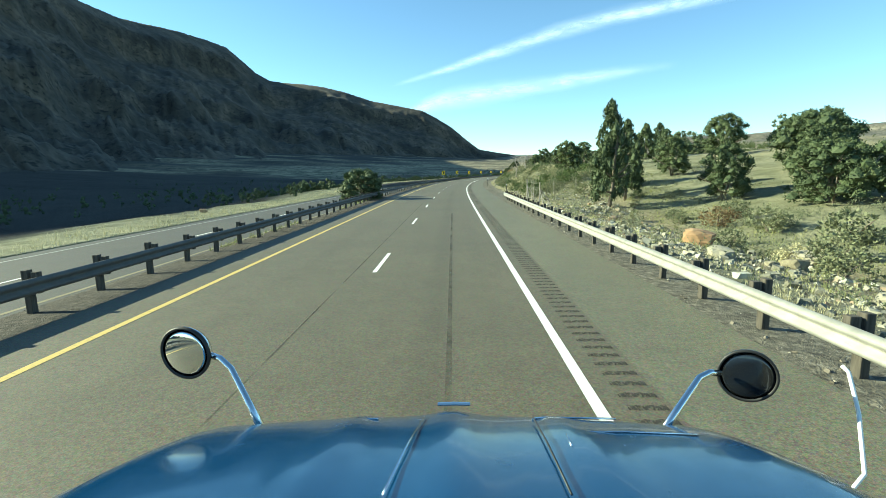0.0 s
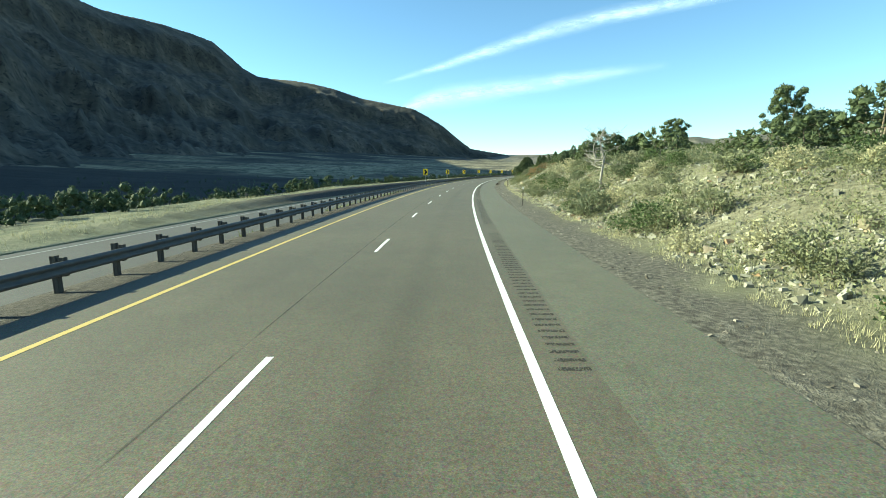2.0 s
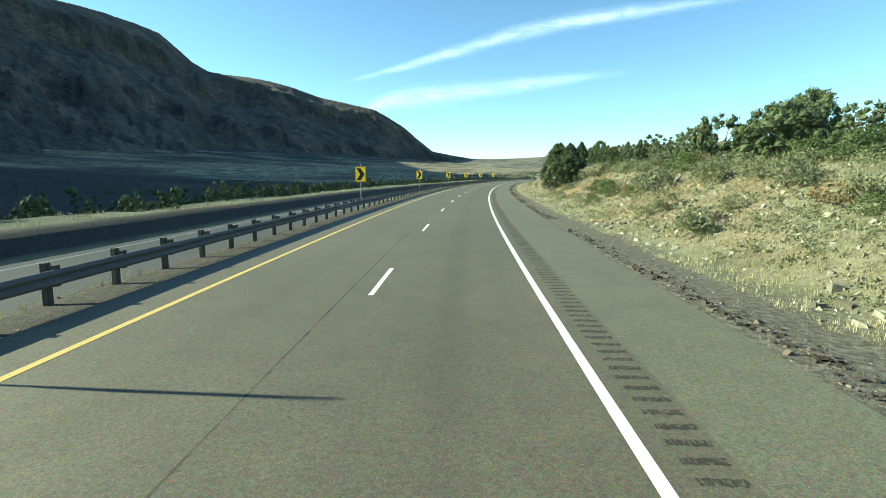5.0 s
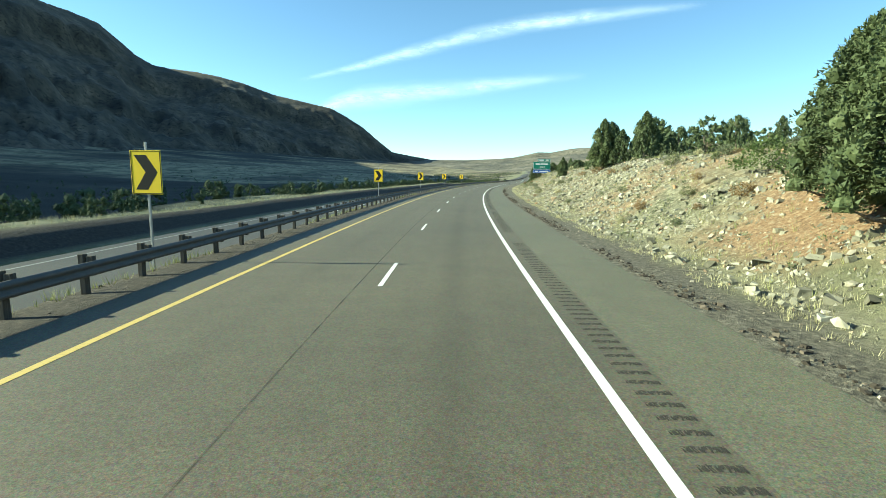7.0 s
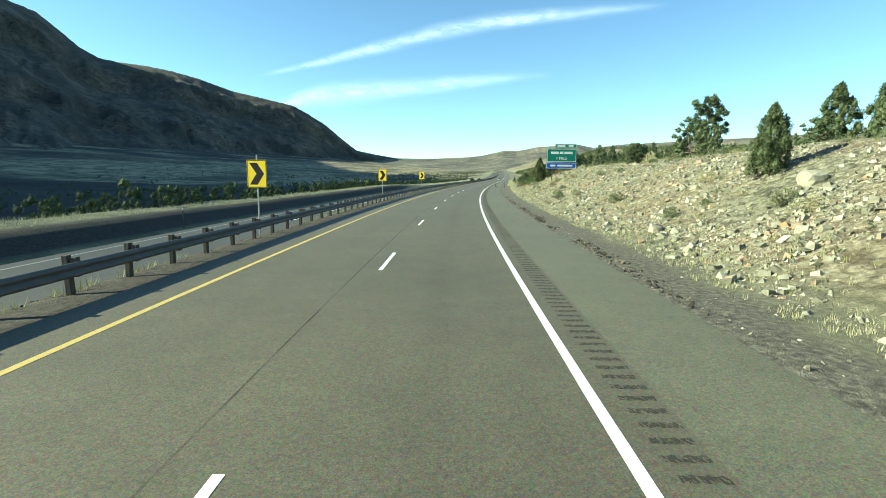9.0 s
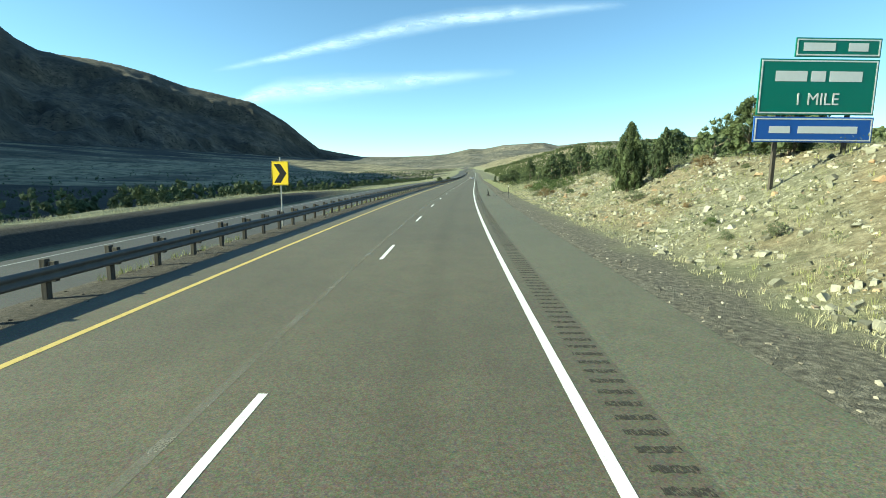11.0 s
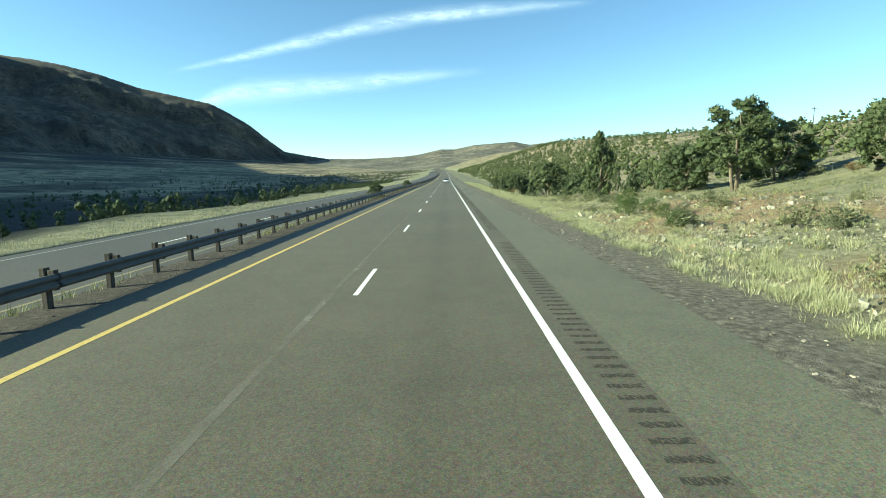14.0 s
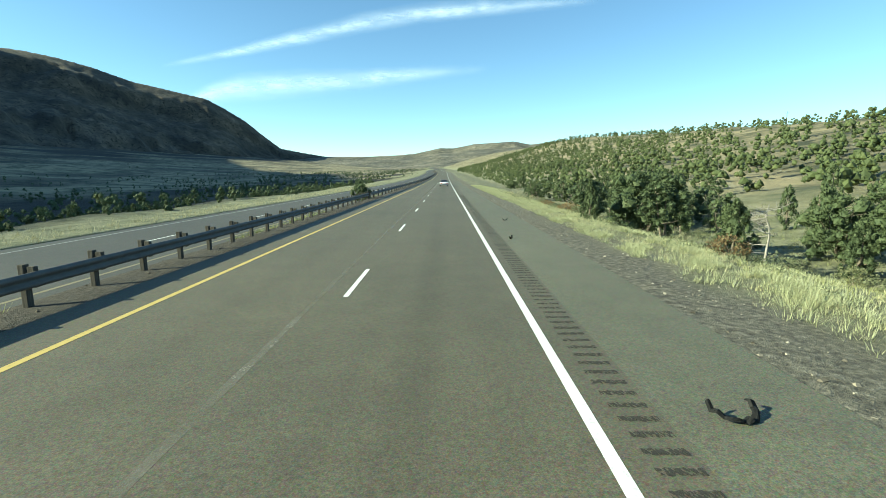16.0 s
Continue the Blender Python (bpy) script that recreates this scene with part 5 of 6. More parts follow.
def on_verge(rng, n):
    s = rng.uniform(-5, 545, n)
    return s, 4.5 + np.abs(rng.normal(0, 1.0, n)) * 1.3


def along_edge(rng, n):
    s = rng.uniform(150, 330, n * 3)
    l = 4.8 + 0.3 * wave(s, s * 0, 13, 3, 61) + rng.normal(0, 0.22, n * 3)
    keep = (wave(s, s * 0, 17, 3, 62) > -0.25) & (l > 4.6)
    return s[keep][:n], l[keep][:n]


def on_median(rng, n):
    return rng.uniform(-5, 545, n), -rng.uniform(6.95, 9.5, n)


MAT["gravel_stone"] = (lambda m: m.colour(m.ramp(m.random(island=True), (0.0, (0.07, 0.06, 0.045)), (0.6, (0.20, 0.175, 0.135)), (1.0, (0.40, 0.36, 0.29)))))(Nodes("gravel_stone", 0.95)).mat
rubble("bank_rubble", 26000, on_bank, (0.08, 0.52), MAT["rubble"], "angular pale rubble scattered over the cut bank", 5)
chips("bank_chips", 60000, on_bank, (0.07, 0.24), MAT["rubble"], "small broken stone covering the cut bank", 15)
rubble("verge_gravel", 7000, on_verge, (0.03, 0.14), MAT["gravel_stone"], "dark loose gravel along the pavement edge", 6)
MAT["dark_clod"] = (lambda m: m.colour(m.ramp(m.random(island=True), (0.0, (0.016, 0.013, 0.010)), (0.7, (0.06, 0.048, 0.036)), (1.0, (0.16, 0.13, 0.10)))))(Nodes("dark_clod", 0.95)).mat
rubble("edge_clods", 4200, along_edge, (0.03, 0.20), MAT["dark_clod"], "dark ragged clods and litter along the pavement edge", 8)
rubble("median_gravel", 3500, on_median, (0.03, 0.11), MAT["dark_clod"], "loose gravel under the median guardrail", 7)


# ---------------------------------------------------------------- bushes and grass
def bush_template(seed, high, wide, material, clumps, per, size, name, label):
    rng = np.random.RandomState(seed)
    root = thing(name, Matrix.Identity(4), label, "bush")
    for k in range(2):
        bm = bmesh.new()
        a = rng.uniform(0, math.tau)
        e = np.array([math.cos(a) * wide * 0.3, math.sin(a) * wide * 0.3, high * rng.uniform(0.5, 0.8)])
        tube(bm, [(0, 0, -0.08), tuple(e * 0.5 + np.array([0, 0, 0.05])), tuple(e)], [0.035, 0.02, 0.006], 5)
        part("stem", bm, MAT["bark"], root)
    u = rng.uniform(0, 1, clumps)
    a = rng.uniform(0, math.tau, clumps)
    r = wide / 2 * np.sqrt(rng.uniform(0.05, 1, clumps)) * np.sqrt(np.clip(1 - (u - 0.25) ** 2 * 1.3, 0.1, 1)) * (1 + 0.25 * np.sin(a * 3 + seed))
    C = np.stack([np.cos(a) * r, np.sin(a) * r, high * (0.1 + 0.85 * u * (1 - 0.35 * (r / wide * 2) ** 2))], 1)
    V, F = blades(rng, C, np.full(clumps, 0.13 * wide), per, size, up=0.7)
    V[:, 2] = np.maximum(V[:, 2], 0.0)
    mesh("foliage", V, F, material, root)
    return root


BUSHES = {
    "sage": (bush_template(41, 0.9, 1.2, MAT["sage"], 46, 17, 0.078, "sagebrush", "grey-green sagebrush on the dry bank"), 0.9),
    "sage_b": (bush_template(42, 0.7, 1.1, MAT["sage"], 42, 17, 0.078, "sagebrush", "grey-green sagebrush on the dry bank"), 0.7),
    "green": (bush_template(43, 1.2, 1.9, MAT["green_bush"], 70, 24, 0.08, "green_bush", "leafy green shrub on the cut bank"), 1.2),
    "rust": (bush_template(44, 0.6, 1.0, MAT["rust_bush"], 44, 22, 0.055, "dry_bush", "rust-brown dry shrub on the bank"), 0.6),
    "straw": (bush_template(45, 0.9, 1.3, MAT["dry_grass"], 48, 24, 0.07, "rabbitbrush", "straw-yellow dry rabbitbrush on the verge"), 0.9),
}
seen_bush = set()


def bush(kind, s, l, high, turn, wide=1.0):
    ob, base = BUSHES[kind]
    m = at(s, l, height(s, l) - 0.03, turn) @ Matrix.Diagonal((high / base * wide, high / base * wide, high / base, 1))
    if kind in seen_bush:
        ob = copy_thing(ob, Matrix.Identity(4))
    seen_bush.add(kind)
    ob.matrix_basis = m
    tagged(ob, group="bushes on the bank")


rb = random.Random(9)
for kind, s, l, h, w in (("green", 391, 10.6, 1.5, 1.3), ("green", 394, 9.8, 1.2, 1.1), ("green", 388.5, 11.6, 1.3, 1.0), ("green", 231, 12.6, 1.5, 1.0), ("straw", 124, 12.0, 1.6, 1.1), ("green", 386, 12.4, 1.1, 1.0),
                         ("rust", 382, 9.2, 0.9, 1.3), ("green", 446.5, 11.8, 0.9, 0.8), ("green", 450, 12.0, 0.8, 0.7), ("sage", 443.6, 12.4, 0.8, 0.8), ("straw", 126.5, 14.0, 1.4, 1.2), ("green", 58, 13.0, 1.7, 1.0), ("sage", 19, 14, 1.3, 1.2), ("sage_b", 22, 17, 1.4, 1.2), ("sage", 16, 12, 1.1, 1.2), ("sage", 26, 16, 1.4, 1.1), ("sage_b", 14.5, 14.5, 1.3, 1.3), ("sage", 18, 18, 1.5, 1.1), ("sage", 24, 13, 1.0, 1.1), ("rust", 29, 15, 1.1, 1.2), ("sage", 31, 17, 1.3, 1.2), ("sage_b", 12, 12.5, 1.2, 1.2)):
    bush(kind, s, l, h, rb.uniform(0, 360), w)


def scatter_bushes():
    r = random.Random(13)
    n = 0
    while n < 150:
        s = r.uniform(2, 560)
        toe, crest, high, red, rub = [float(v) for v in bank(s)]
        u = r.uniform(0.1, 1.9) ** 1.0
        l = toe + (crest - toe) * u
        if u < 0.9 and r.random() < rub * 0.75:
            continue
        kind = r.choices(["sage", "sage_b", "rust", "straw", "green"], [5, 5, 1.5 if s > 340 else 0.7, 1.6, 0.6])[0]
        bush(kind, s, l, r.uniform(0.35, 1.05), r.uniform(0, 360), r.uniform(0.8, 1.3))
        n += 1


scatter_bushes()
rq = random.Random(17)
for q in range(130):
    s = rq.uniform(46, 122)
    toe, crest = [float(v) for v in bank(s)[:2]]
    bush(rq.choice(["sage", "sage_b", "sage", "sage_b", "green", "sage", "straw"]), s, toe + (crest - toe) * rq.uniform(0.03, 1.35), rq.uniform(0.5, 1.5), rq.uniform(0, 360), rq.uniform(0.9, 1.3))

rv = random.Random(19)
for q in range(70):
    s = rv.uniform(148, 206)
    toe, crest = [float(v) for v in bank(s)[:2]]
    bush(rv.choice(["sage", "sage_b", "sage", "sage_b", "green", "rust"]), s, toe + (crest - toe) * rv.uniform(0.1, 1.2), rv.uniform(0.6, 1.4), rv.uniform(0, 360), rv.uniform(0.9, 1.4))


rn = random.Random(53)
for q in range(110):
    s = rn.uniform(404, 560)
    bush(rn.choice(["sage", "sage_b", "sage", "sage_b", "straw", "rust"]), s, rn.uniform(9.5, 22), rn.uniform(0.35, 0.8), rn.uniform(0, 360), rn.uniform(0.9, 1.5))
for s, l, h in ((446.5, 10.4, 0.95), (443, 11.2, 0.8), (439.5, 10.2, 0.8), (452, 12.5, 1.3)):
    bush("green", s, l, h, rn.uniform(0, 360), 0.75)
rk = random.Random(29)
for q in range(80):
    s = rk.uniform(224, 398)
    toe, crest = [float(v) for v in bank(s)[:2]]
    bush(rk.choice(["sage", "sage_b", "sage", "straw", "green", "rust"]), s, toe + (crest - toe) * rk.uniform(0.08, 1.0), rk.uniform(0.25, 0.75), rk.uniform(0, 360), rk.uniform(0.9, 1.4))


def grass(name, count, where, sizes, material, label, seed, per=7, spread=0.12, droop=0.65):
    """Tufts of bent blades, many to one mesh."""
    rng = np.random.RandomState(seed)
    s, l = where(rng, count)
    x, y = plan(s, l)
    z = land(s, l)
    n = len(s)
    high = np.repeat(rng.uniform(*sizes, n), per)[:, None]
    base = np.repeat(np.stack([x, y, z - 0.02], 1), per, 0)
    a = rng.uniform(0, math.tau, n * per)
    lean = rng.uniform(0.08, droop, n * per)
    d = np.stack([np.cos(a), np.sin(a), np.zeros_like(a)], 1)
    side = np.stack([-np.sin(a), np.cos(a), np.zeros_like(a)], 1) * (0.005 + 0.015 * high)
    root = base + d * rng.uniform(0, spread, (n * per, 1))
    tip = root + d * (lean[:, None] * high) + np.array([0, 0, 1]) * high * rng.uniform(0.75, 1.0, (n * per, 1))
    V = np.stack([root - side, root + side, tip], 1).reshape(-1, 3)
    F = np.arange(n * per * 3).reshape(-1, 3)
    return tagged(mesh(name, V, F, material), label, "grass", kind="stuff")


def verge_grass(rng, n):
    s = rng.uniform(0, 560, n * 3)
    toe, crest, high, red, rub = bank(s)
    l = toe - 1.1 + np.abs(rng.normal(0, 1.6, len(s)))
    keep = rng.uniform(0, 1, len(s)) < 0.25 + 0.75 * smooth(-0.2, 0.5, wave(s, l, 8, 3, 21))
    return s[keep][:n], l[keep][:n]


def bank_grass(rng, n):
    s = rng.uniform(0, 560, n * 3)
    toe, crest, high, red, rub = bank(s)
    l = toe + (crest - toe) * rng.uniform(0, 1.8, len(s))
    keep = rng.uniform(0, 1, len(s)) < (1.0 - 0.6 * rub * (l < crest)) * (0.3 + 0.7 * smooth(-0.3, 0.3, wave(s, l, 10, 3, 23)))
    return s[keep][:n], l[keep][:n]


def end_grass(rng, n):
    s = rng.uniform(405, 600, n * 3)
    l = 6.2 + np.abs(rng.normal(0, 1, n * 3)) * 3.0
    keep = rng.uniform(0, 1, n * 3) < 0.07 + 0.93 * smooth(0.1, 0.5, wave(s, l, 3.0, 3, 29))
    return s[keep][:n], l[keep][:n]


def left_grass(rng, n):
    s = rng.uniform(0, 620, n)
    return s, -(17.9 + np.interp(s, [70, 110, 390, 430], [0, 3.0, 3.0, 0]) + np.abs(rng.normal(0, 1, n)) * 3.0)


def median_grass(rng, n):
    s = rng.uniform(0, 545, n * 2)
    l = -rng.uniform(8.2, 9.55, n * 2)
    keep = wave(s, l, 25, 3, 31) > -0.1
    return s[keep][:n], l[keep][:n]


grass("verge_grass", 16000, verge_grass, (0.06, 0.22), MAT["dry_grass"], "straw-coloured dry grass along the verge", 51)
grass("bank_grass", 24000, bank_grass, (0.10, 0.30), MAT["green_grass"], "yellow-green grass tufts over the bank", 52)
grass("bunch_grass", 17000, end_grass, (0.10, 0.27), MAT["pale_grass"], "pale straw-green bunch grass beside the road", 53, 15, 0.26, 1.3)
grass("far_verge_grass", 7000, left_grass, (0.15, 0.40), MAT["dry_grass"], "dry grass beyond the opposite carriageway", 54)
grass("median_grass", 5000, median_grass, (0.08, 0.34), MAT["green_grass"], "sparse grass in the median", 55)


def low_scrub(count, seed, s0, s1):
    """Small grey-green shrubs between the larger bushes, in one mesh."""
    rng = np.random.RandomState(seed)
    s = rng.uniform(s0, s1, count * 3)
    toe, crest, high, red, rub = bank(s)
    l = toe + (crest - toe) * rng.uniform(0.02, 2.6 if s0 == 0 else 1.3, len(s))
    keep = rng.uniform(0, 1, len(s)) < (1.0 - 0.8 * rub * (l < crest - 1)) * smooth(-0.5, 0.3, wave(s, l, 12, 3, 27))
    s, l = s[keep][:count], l[keep][:count]
    x, y = plan(s, l)
    z = land(s, l)
    h = (0.18 + 0.6 * rng.uniform(0, 1, len(s)) ** 2) * np.interp(s, [30, 50, 140, 160], [1, 1.5, 1.5, 1])
    base = np.stack([x, y, z + h * 0.45], 1)
    C = np.repeat(base, 3, 0) + rng.normal(size=(len(s) * 3, 3)) * np.repeat(h, 3)[:, None] * np.array([0.4, 0.4, 0.15])
    V, F = blades(rng, C, np.repeat(h, 3) * 0.5, 9, 0.072, up=0.6)
    tagged(mesh("low_scrub", V, F, MAT["sage"]), "low grey-green scrub over the bank and plateau", "scrub", kind="stuff")


low_scrub(7500, 61, 0, 560)
low_scrub(2800, 62, 52, 140)
low_scrub(2000, 63, 148, 212)


# ---------------------------------------------------------------- dead trees


def dead_tree(s, l, high, seed, label):
    r = random.Random(seed)
    root = thing("dead_tree", at(s, l, height(s, l) - 0.05), label, "tree")
    bm = bmesh.new()
    pts = [Vector((0.12 * math.sin(k * 1.7 + seed) * k * 0.5, 0.10 * math.cos(k * 2.1) * k * 0.5, high * k / 6 - (0.2 if k == 0 else 0))) for k in range(7)]
    tube(bm, pts, [(0.024 - 0.003 * k) * high for k in range(7)], 8)
    part("trunk", bm, MAT["dead_wood"], root, "grey weathered trunk", True)
    for k in range(22):
        u = r.uniform(0.22, 0.98)
        a = r.uniform(0, math.tau)
        q = pts[min(5, int(u * 6))].lerp(pts[min(6, int(u * 6) + 1)], u * 6 - int(u * 6))
        ln = r.uniform(0.6, 1.7) * high / 3.2 * (1.3 - 0.7 * u)
        bm = bmesh.new()
        e = q + Vector((math.cos(a) * ln, math.sin(a) * ln, ln * r.uniform(-0.1, 0.5)))
        mid = q.lerp(e, 0.5) + Vector((0, 0, -0.08 * ln))
        tube(bm, [q, mid, e], [0.03, 0.02, 0.006], 5)
        for _ in range(6):
            w = q.lerp(e, r.uniform(0.4, 0.95))
            tube(bm, [w, w + Vector((r.uniform(-0.4, 0.4), r.uniform(-0.4, 0.4), r.uniform(-0.05, 0.35)))], [0.012, 0.003], 4)
        part("branch", bm, MAT["dead_wood"], root)


dead_tree(94.5, 10.6, 4.4, 3, "dead leafless snag at the foot of the bank")
dead_tree(108.5, 13.4, 3.7, 5, "grey leafless tree on the crest of the bank")
dead_tree(206.3, 8.0, 2.0, 8, "fallen-looking dead juniper with bare grey branches")
dead_tree(504.6, 17.0, 3.5, 9, "pale dead trunk beside the junipers")


# ---------------------------------------------------------------- the white car ahead
def gloss(name, col, rough=0.25, metal=0.0, coat=1.0):
    m = Nodes(name, rough, metal)
    n = m.noise(2.0, 5)
    m.colour(m.mix(m.ramp(n, (0.4, (0, 0, 0)), (0.8, (0.3, 0.3, 0.3))), col, tuple(v * 0.75 + 0.01 for v in col)))
    m.bsdf.inputs["Coat Weight"].default_value = coat
    m.bsdf.inputs["Coat Roughness"].default_value = 0.06
    m.rough(m.ramp(m.noise(9, 5, seed=4), (0.35, (rough,) * 3), (0.75, (rough + 0.18,) * 3)))
    return m.mat


MAT["car_white"] = gloss("car_white", (0.74, 0.75, 0.74))
MAT["truck_blue"] = gloss("truck_blue", (0.003, 0.034, 0.098), 0.13, 0.0, 0.4)
MAT["chrome"] = gloss("chrome", (0.72, 0.73, 0.74), 0.10, 1.0, 0.0)
MAT["dark_glass"] = gloss("dark_glass", (0.012, 0.014, 0.016), 0.08)
MAT["black_trim"] = gloss("black_trim", (0.015, 0.015, 0.016), 0.5, 0.0, 0.0)
MAT["tail_red"] = gloss("tail_red", (0.35, 0.012, 0.01), 0.2)
MAT["mirror_glass"] = gloss("mirror_glass", (0.86, 0.88, 0.88), 0.02, 1.0, 0.0)


def loft(bm, sections):
    """Joins rings of equal count, closing both ends."""
    rings = [[bm.verts.new(p) for p in ring] for ring in sections]
    n = len(rings[0])
    for a, b in zip(rings, rings[1:]):
        for k in range(n):
            bm.faces.new((a[k], a[(k + 1) % n], b[(k + 1) % n], b[k]))
    bm.faces.new(rings[0][::-1])
    bm.faces.new(rings[-1])
    bmesh.ops.recalc_face_normals(bm, faces=bm.faces)
    return bm


def wheel(parent, x, y, r, w):
    bm = bmesh.new()
    tube(bm, [(x - w / 2, y, r), (x - w / 2 + 0.03, y, r), (x + w / 2 - 0.03, y, r), (x + w / 2, y, r)], [r * 0.9, r, r, r * 0.9], 24)
    w_ob = part("wheel", bm, MAT["rubber"], parent, "black tyre", True)
    bm = bmesh.new()
    side = 1 if x > 0 else -1
    tube(bm, [(x + side * (w / 2 - 0.02), y, r), (x + side * (w / 2 + 0.012), y, r), (x + side * (w / 2 + 0.02), y, r)], [r * 0.62, r * 0.6, r * 0.2], 20)
    part("hubcap", bm, MAT["chrome"], w_ob, "chrome hubcap", True)


def sedan(m):
    root = thing("car", m, "white older saloon car with a dark roof on the road", "car")
    def ring(y, half, z0, z1, belt=0.06):
        zs = [(half * 0.88, z0), (half, z0 + 0.12), (half, z0 + 0.62 * (z1 - z0)), (half - belt * 0.6, z1 - 0.05), (half - belt - 0.08, z1)]
        return [(x, y, z) for x, z in zs] + [(-x, y, z) for x, z in reversed(zs)]
    bm = loft(bmesh.new(), [ring(-2.62, 0.86, 0.42, 0.86), ring(-2.5, 0.93, 0.34, 0.92), ring(-1.6, 0.96, 0.28, 0.95), ring(-0.4, 0.97, 0.27, 0.95), ring(0.9, 0.97, 0.27, 0.95), ring(2.3, 0.94, 0.30, 0.90), ring(2.6, 0.88, 0.40, 0.80)])
    body = part("body", bm, MAT["car_white"], root, "white painted body", True)
    def top(y, half, z0, z1):
        return [(half, y, z0), (half * 0.98, y, z0 + 0.02), (half - (z1 - z0) * 0.32, y, z1 - 0.03), (half - (z1 - z0) * 0.45, y, z1), (-half + (z1 - z0) * 0.45, y, z1), (-half + (z1 - z0) * 0.32, y, z1 - 0.03), (-half * 0.98, y, z0 + 0.02), (-half, y, z0)]
    bm = loft(bmesh.new(), [top(-1.75, 0.78, 0.93, 0.97), top(-1.05, 0.80, 0.93, 1.30), top(-0.5, 0.82, 0.93, 1.37), top(0.3, 0.82, 0.93, 1.36), top(1.15, 0.80, 0.93, 0.97)])
    part("roof", bm, MAT["black_trim"], root, "dark vinyl roof")
    bm = bmesh.new()
    q = [bm.verts.new(v) for v in ((-0.62, -1.70, 1.00), (0.62, -1.70, 1.00), (0.52, -1.12, 1.27), (-0.52, -1.12, 1.27))]
    bm.faces.new(q)
    r = bmesh.ops.extrude_face_region(bm, geom=list(bm.faces))
    for v in r["geom"]:
        if isinstance(v, bmesh.types.BMVert):
            v.co += Vector((0, -0.012, 0.012))
    part("rear_window", bm, MAT["dark_glass"], root)
    bm = bmesh.new()
    box(bm, -0.95, -2.74, 0.40, 0.95, -2.60, 0.54, 0.03)
    part("bumper", bm, MAT["chrome"], root, "chrome rear bumper", True)
    for x in (-0.66, 0.66):
        bm = bmesh.new()
        box(bm, x - 0.22, -2.655, 0.60, x + 0.22, -2.60, 0.72, 0.012)
        part("tail_light", bm, MAT["tail_red"], body)
    bm = bmesh.new()
    box(bm, -0.17, -2.655, 0.58, 0.17, -2.61, 0.73, 0.006)
    part("number_plate", bm, MAT["sign_white"], body)
    for x in (-1.04, 1.04):
        bm = bmesh.new()
        box(bm, x - 0.08, 0.70, 0.96, x + 0.08, 0.78, 1.06, 0.02)
        part("side_mirror", bm, MAT["chrome"], root)
    for x in (-0.80, 0.80):
        for y in (-1.65, 1.6):
            wheel(root, x, y, 0.34, 0.2)


sedan(at(590, -0.2, float(grade(590)), 0))


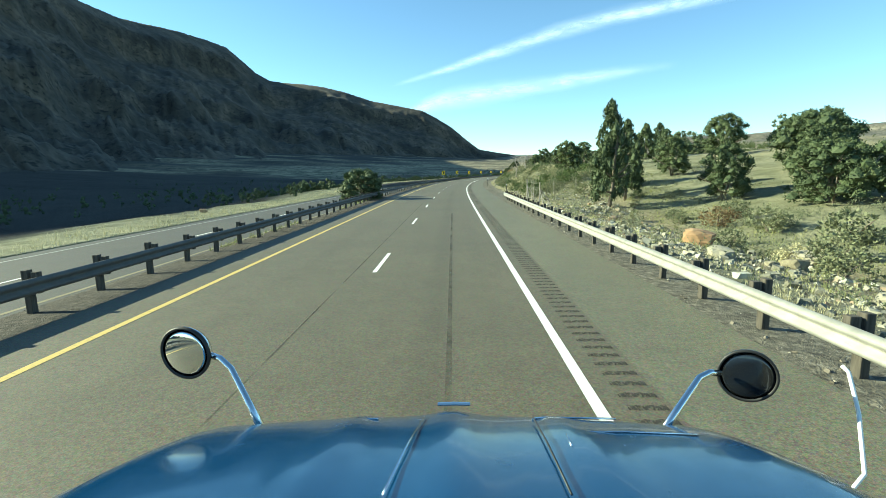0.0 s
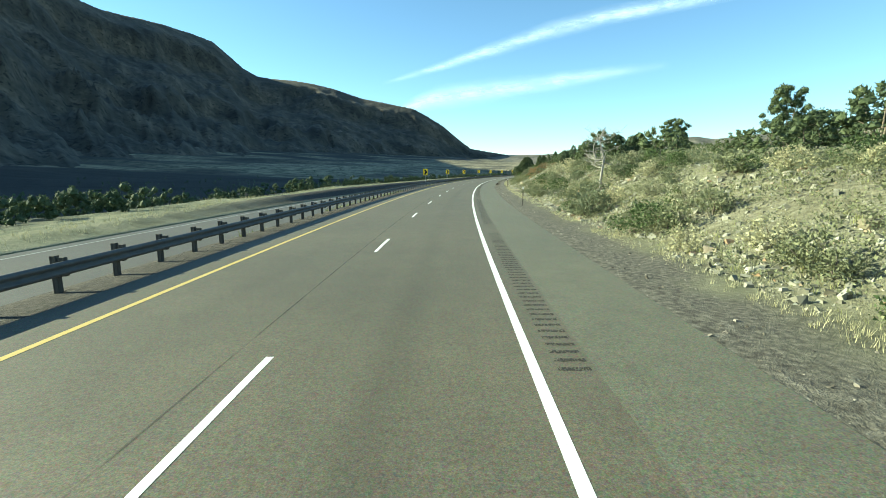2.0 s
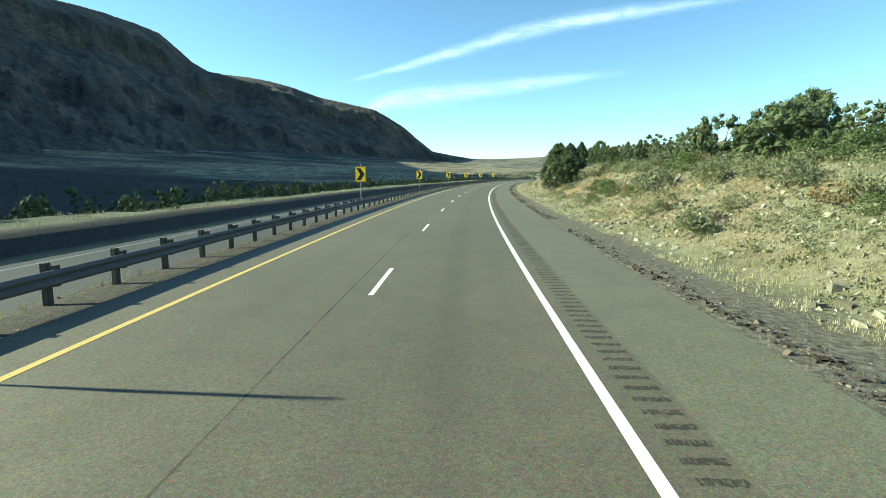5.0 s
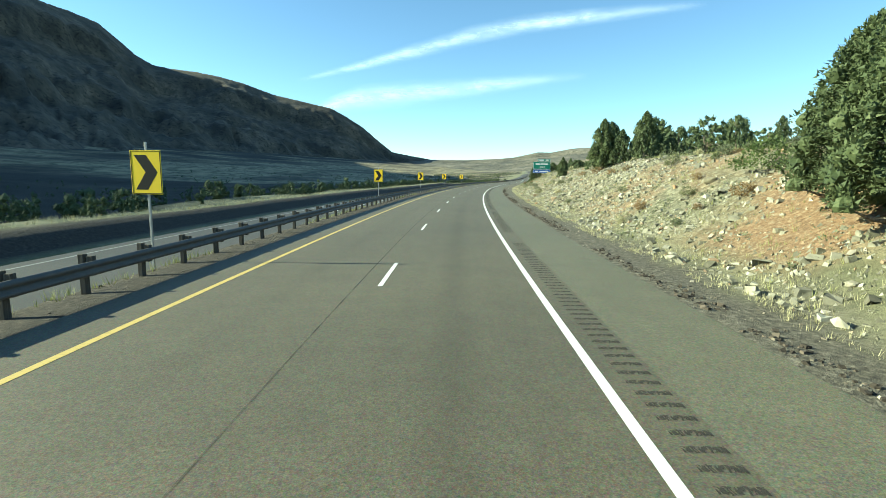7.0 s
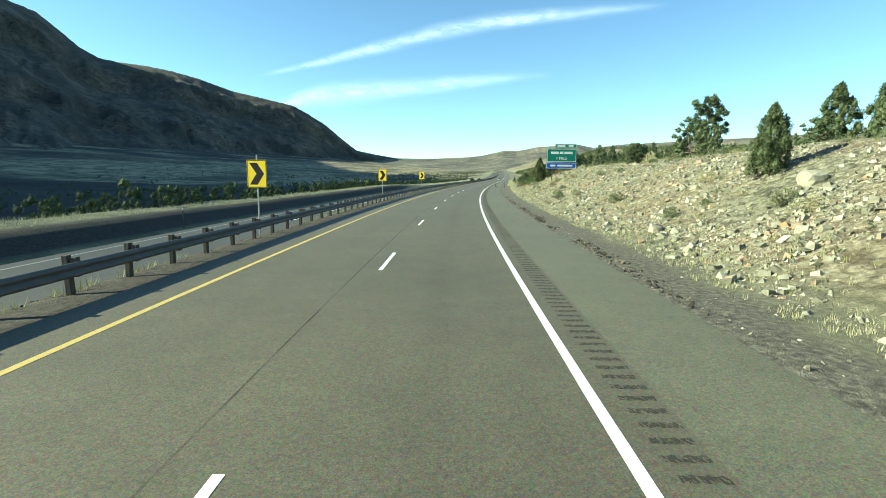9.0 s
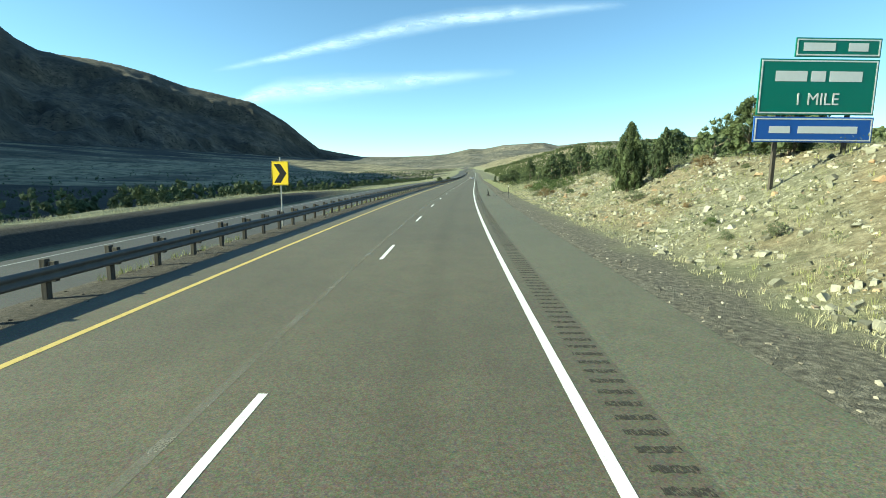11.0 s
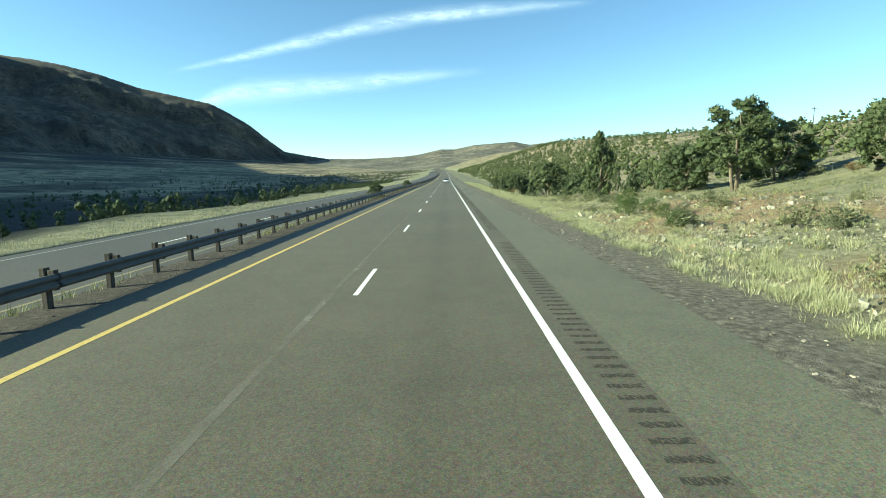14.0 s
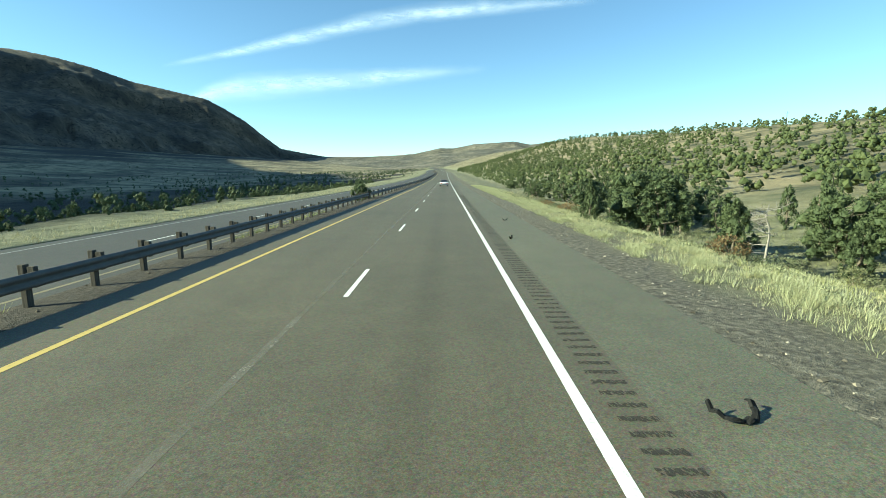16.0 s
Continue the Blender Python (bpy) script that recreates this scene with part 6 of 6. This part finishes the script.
# ---------------------------------------------------------------- the lorry's nose, where the drive begins
def lorry_nose(m):
    root = thing("lorry_nose", m, "glossy blue lorry bonnet with round chrome mirrors", "lorry")
    # bonnet: rows from the cowl to the front lip, height across by a domed section
    ys = [0.35, 0.6, 0.8, 1.0, 1.15, 1.3, 1.45, 1.55, 1.63, 1.70, 1.75, 1.77]
    zc = [1.885, 1.86, 1.84, 1.815, 1.795, 1.77, 1.74, 1.715, 1.69, 1.66, 1.60, 1.45]
    n = 41
    V, F = [], []
    for y, z in zip(ys, zc):
        half = 1.04 - 0.14 * smooth(0.9, 1.77, y)
        for i in range(n):
            u = -1 + 2 * i / (n - 1)
            x = 0.05 + u * half
            drop = 0.02 * u * u + 0.05 * float(smooth(0.88, 1.0, abs(u)))
            ridge = 0.022 * math.exp(-((x - 0.03) / 0.085) ** 2) * (0.6 + 0.4 * y / 1.77)
            step = 0.008 * float(smooth(0.30, 0.36, abs(u)) - smooth(0.36, 0.5, abs(u)))
            V.append((x, y - 0.06 * u * u * float(smooth(1.3, 1.77, y)), z - drop + ridge + step))
    k = len(ys)
    F = grid_faces(k, n).tolist()
    base = len(V)
    # skirt round the rim down to the frame
    rim = [j for j in range(n)] + [r * n + n - 1 for r in range(1, k)] + [(k - 1) * n + j for j in range(n - 2, -1, -1)] + [r * n for r in range(k - 2, 0, -1)]
    for j in rim:
        x, y, z = V[j]
        V.append((x, y, 0.75))
    for a in range(len(rim)):
        b = (a + 1) % len(rim)
        F.append([rim[a], base + a, base + b, rim[b]])
    mesh("bonnet", V, F, MAT["truck_blue"], root, "blue painted bonnet", True)
    for x0, x1 in ((-0.06, -0.13), (0.30, 0.28)):
        bm = bmesh.new()
        tube(bm, [(x0, 1.58, 1.722), (x0 * 0.5 + x1 * 0.5, 1.3, 1.782), (x1, 1.0, 1.826)], [0.0025, 0.003, 0.003], 6)
        part("bonnet_seam", bm, MAT["chrome" if x0 < 0 else "black_trim"], root, "", True)
    # chrome lines added as highlights along the bonnet's panel edges
    for pts in (((0.30, 1.58), (0.31, 1.61), (0.35, 1.635), (0.45, 1.64), (0.60, 1.635)), ((0.36, 1.30), (0.37, 1.40), (0.42, 1.43), (0.56, 1.44), (0.78, 1.43)), ((-0.30, 1.62), (-0.22, 1.60))):
        bm = bmesh.new()
        tube(bm, [(x, y, float(np.interp(y, ys, zc)) - 0.02 * ((x - 0.05) / 0.95) ** 2 + 0.002) for x, y in pts], 0.0035, 6)
        part("panel_edge", bm, MAT["chrome"], root, "thin chrome line added as the highlight along a panel edge", True)
    bm = bmesh.new()
    tube(bm, [(-0.02, 1.735, 1.69), (0.04, 1.737, 1.691), (0.10, 1.735, 1.69)], [0.006, 0.007, 0.006], 6)
    part("emblem_bar", bm, MAT["chrome"], root)
    for sx, top, mid, foot, face, glass in ((-1, (-0.89, 1.83, 1.845), (-0.80, 1.80, 1.80), (-0.64, 1.68, 1.60), (-0.98, 1.83, 1.854), "mirror_glass"), (1, (1.06, 1.82, 1.775), (0.97, 1.80, 1.765), (0.75, 1.64, 1.60), (1.162, 1.818, 1.768), "dark_glass")):
        bm = bmesh.new()
        tube(bm, [foot, tuple(a * 0.5 + b * 0.5 for a, b in zip(foot, mid)), mid, tuple(a * 0.5 + b * 0.5 + (0.012 if i == 2 else 0) for i, (a, b) in enumerate(zip(mid, top))), top], [0.016, 0.014, 0.013, 0.013, 0.012], 10)
        part("mirror_arm", bm, MAT["chrome"], root, "curved chrome arm", True)
        turn = pose(*face, 93, 0, -10 if sx < 0 else -26)
        bm = bmesh.new()
        tube(bm, [tuple(turn @ Vector((0, 0, z))) for z in (-0.06, -0.035, -0.005, 0.008)], [0.03, 0.085, 0.102, 0.100], 28)
        head = part("mirror_head", bm, MAT["chrome"], root, "round chrome mirror head", True)
        bm = bmesh.new()
        tube(bm, [tuple(turn @ Vector((0, 0, z))) for z in (0.0085, 0.0125, 0.0155, 0.0175, 0.019, 0.0198, 0.020)], [0.093, 0.079, 0.065, 0.05, 0.034, 0.018, 0.005], 32)
        rim = bmesh.new()
        loops = [[rim.verts.new(turn @ Vector((math.cos(a) * r, math.sin(a) * r, z))) for a in (math.tau * q / 32 for q in range(32))] for r, z in ((0.103, 0.0), (0.104, 0.012), (0.098, 0.016), (0.093, 0.009))]
        for a, b in zip(loops, loops[1:]):
            for q in range(32):
                rim.faces.new((a[q], a[(q + 1) % 32], b[(q + 1) % 32], b[q]))
        part("rim", rim, MAT["black_trim"], head, "black rubber rim", True)
        part("mirror_face", bm, MAT[glass], head, "convex mirror glass", True)
    bm = bmesh.new()
    tube(bm, [(1.20, 1.50, 1.30), (1.44, 1.58, 1.51), (1.545, 1.75, 1.65), (1.55, 1.82, 1.78), (1.53, 1.83, 1.80)], [0.008] * 5, 6)
    part("marker_wand", bm, MAT["sign_white"], root, "white fender marker wand", True)
    for x in (-1.0, 1.1):
        bm = bmesh.new()
        side = 1 if x > 0 else -1
        pts = [(x, 1.06 + 0.62 * math.cos(a), 0.55 + 0.62 * math.sin(a)) for a in (math.pi * q / 12 for q in range(13))]
        prev = None
        for px, py, pz in pts:
            row = [bm.verts.new((px - 0.22, py, pz)), bm.verts.new((px, py, pz + 0.03)), bm.verts.new((px + 0.22, py, pz - 0.02))]
            if prev:
                bm.faces.new((prev[0], prev[1], row[1], row[0]))
                bm.faces.new((prev[1], prev[2], row[2], row[1]))
            prev = row
        bmesh.ops.solidify(bm, geom=list(bm.faces), thickness=0.015)
        part("mudguard", bm, MAT["truck_blue"], root, "", True)
        wheel(root, x, 1.06, 0.52, 0.28)
    bm = bmesh.new()
    box(bm, -0.86, 0.4, 0.45, 0.96, 1.72, 0.76, 0.02)
    part("frame", bm, MAT["black_trim"], root)
    bm = bmesh.new()
    box(bm, -1.1, 1.80, 0.42, 1.2, 1.92, 0.74, 0.03)
    part("bumper", bm, MAT["chrome"], root, "chrome front bumper", True)


lorry_nose(pose(*[float(v) for v in plan(0.78, 0.09)], EYE) @ pose(0, 0, 0, -1.01, 0.92, 0.46) @ pose(0, 0, -EYE))
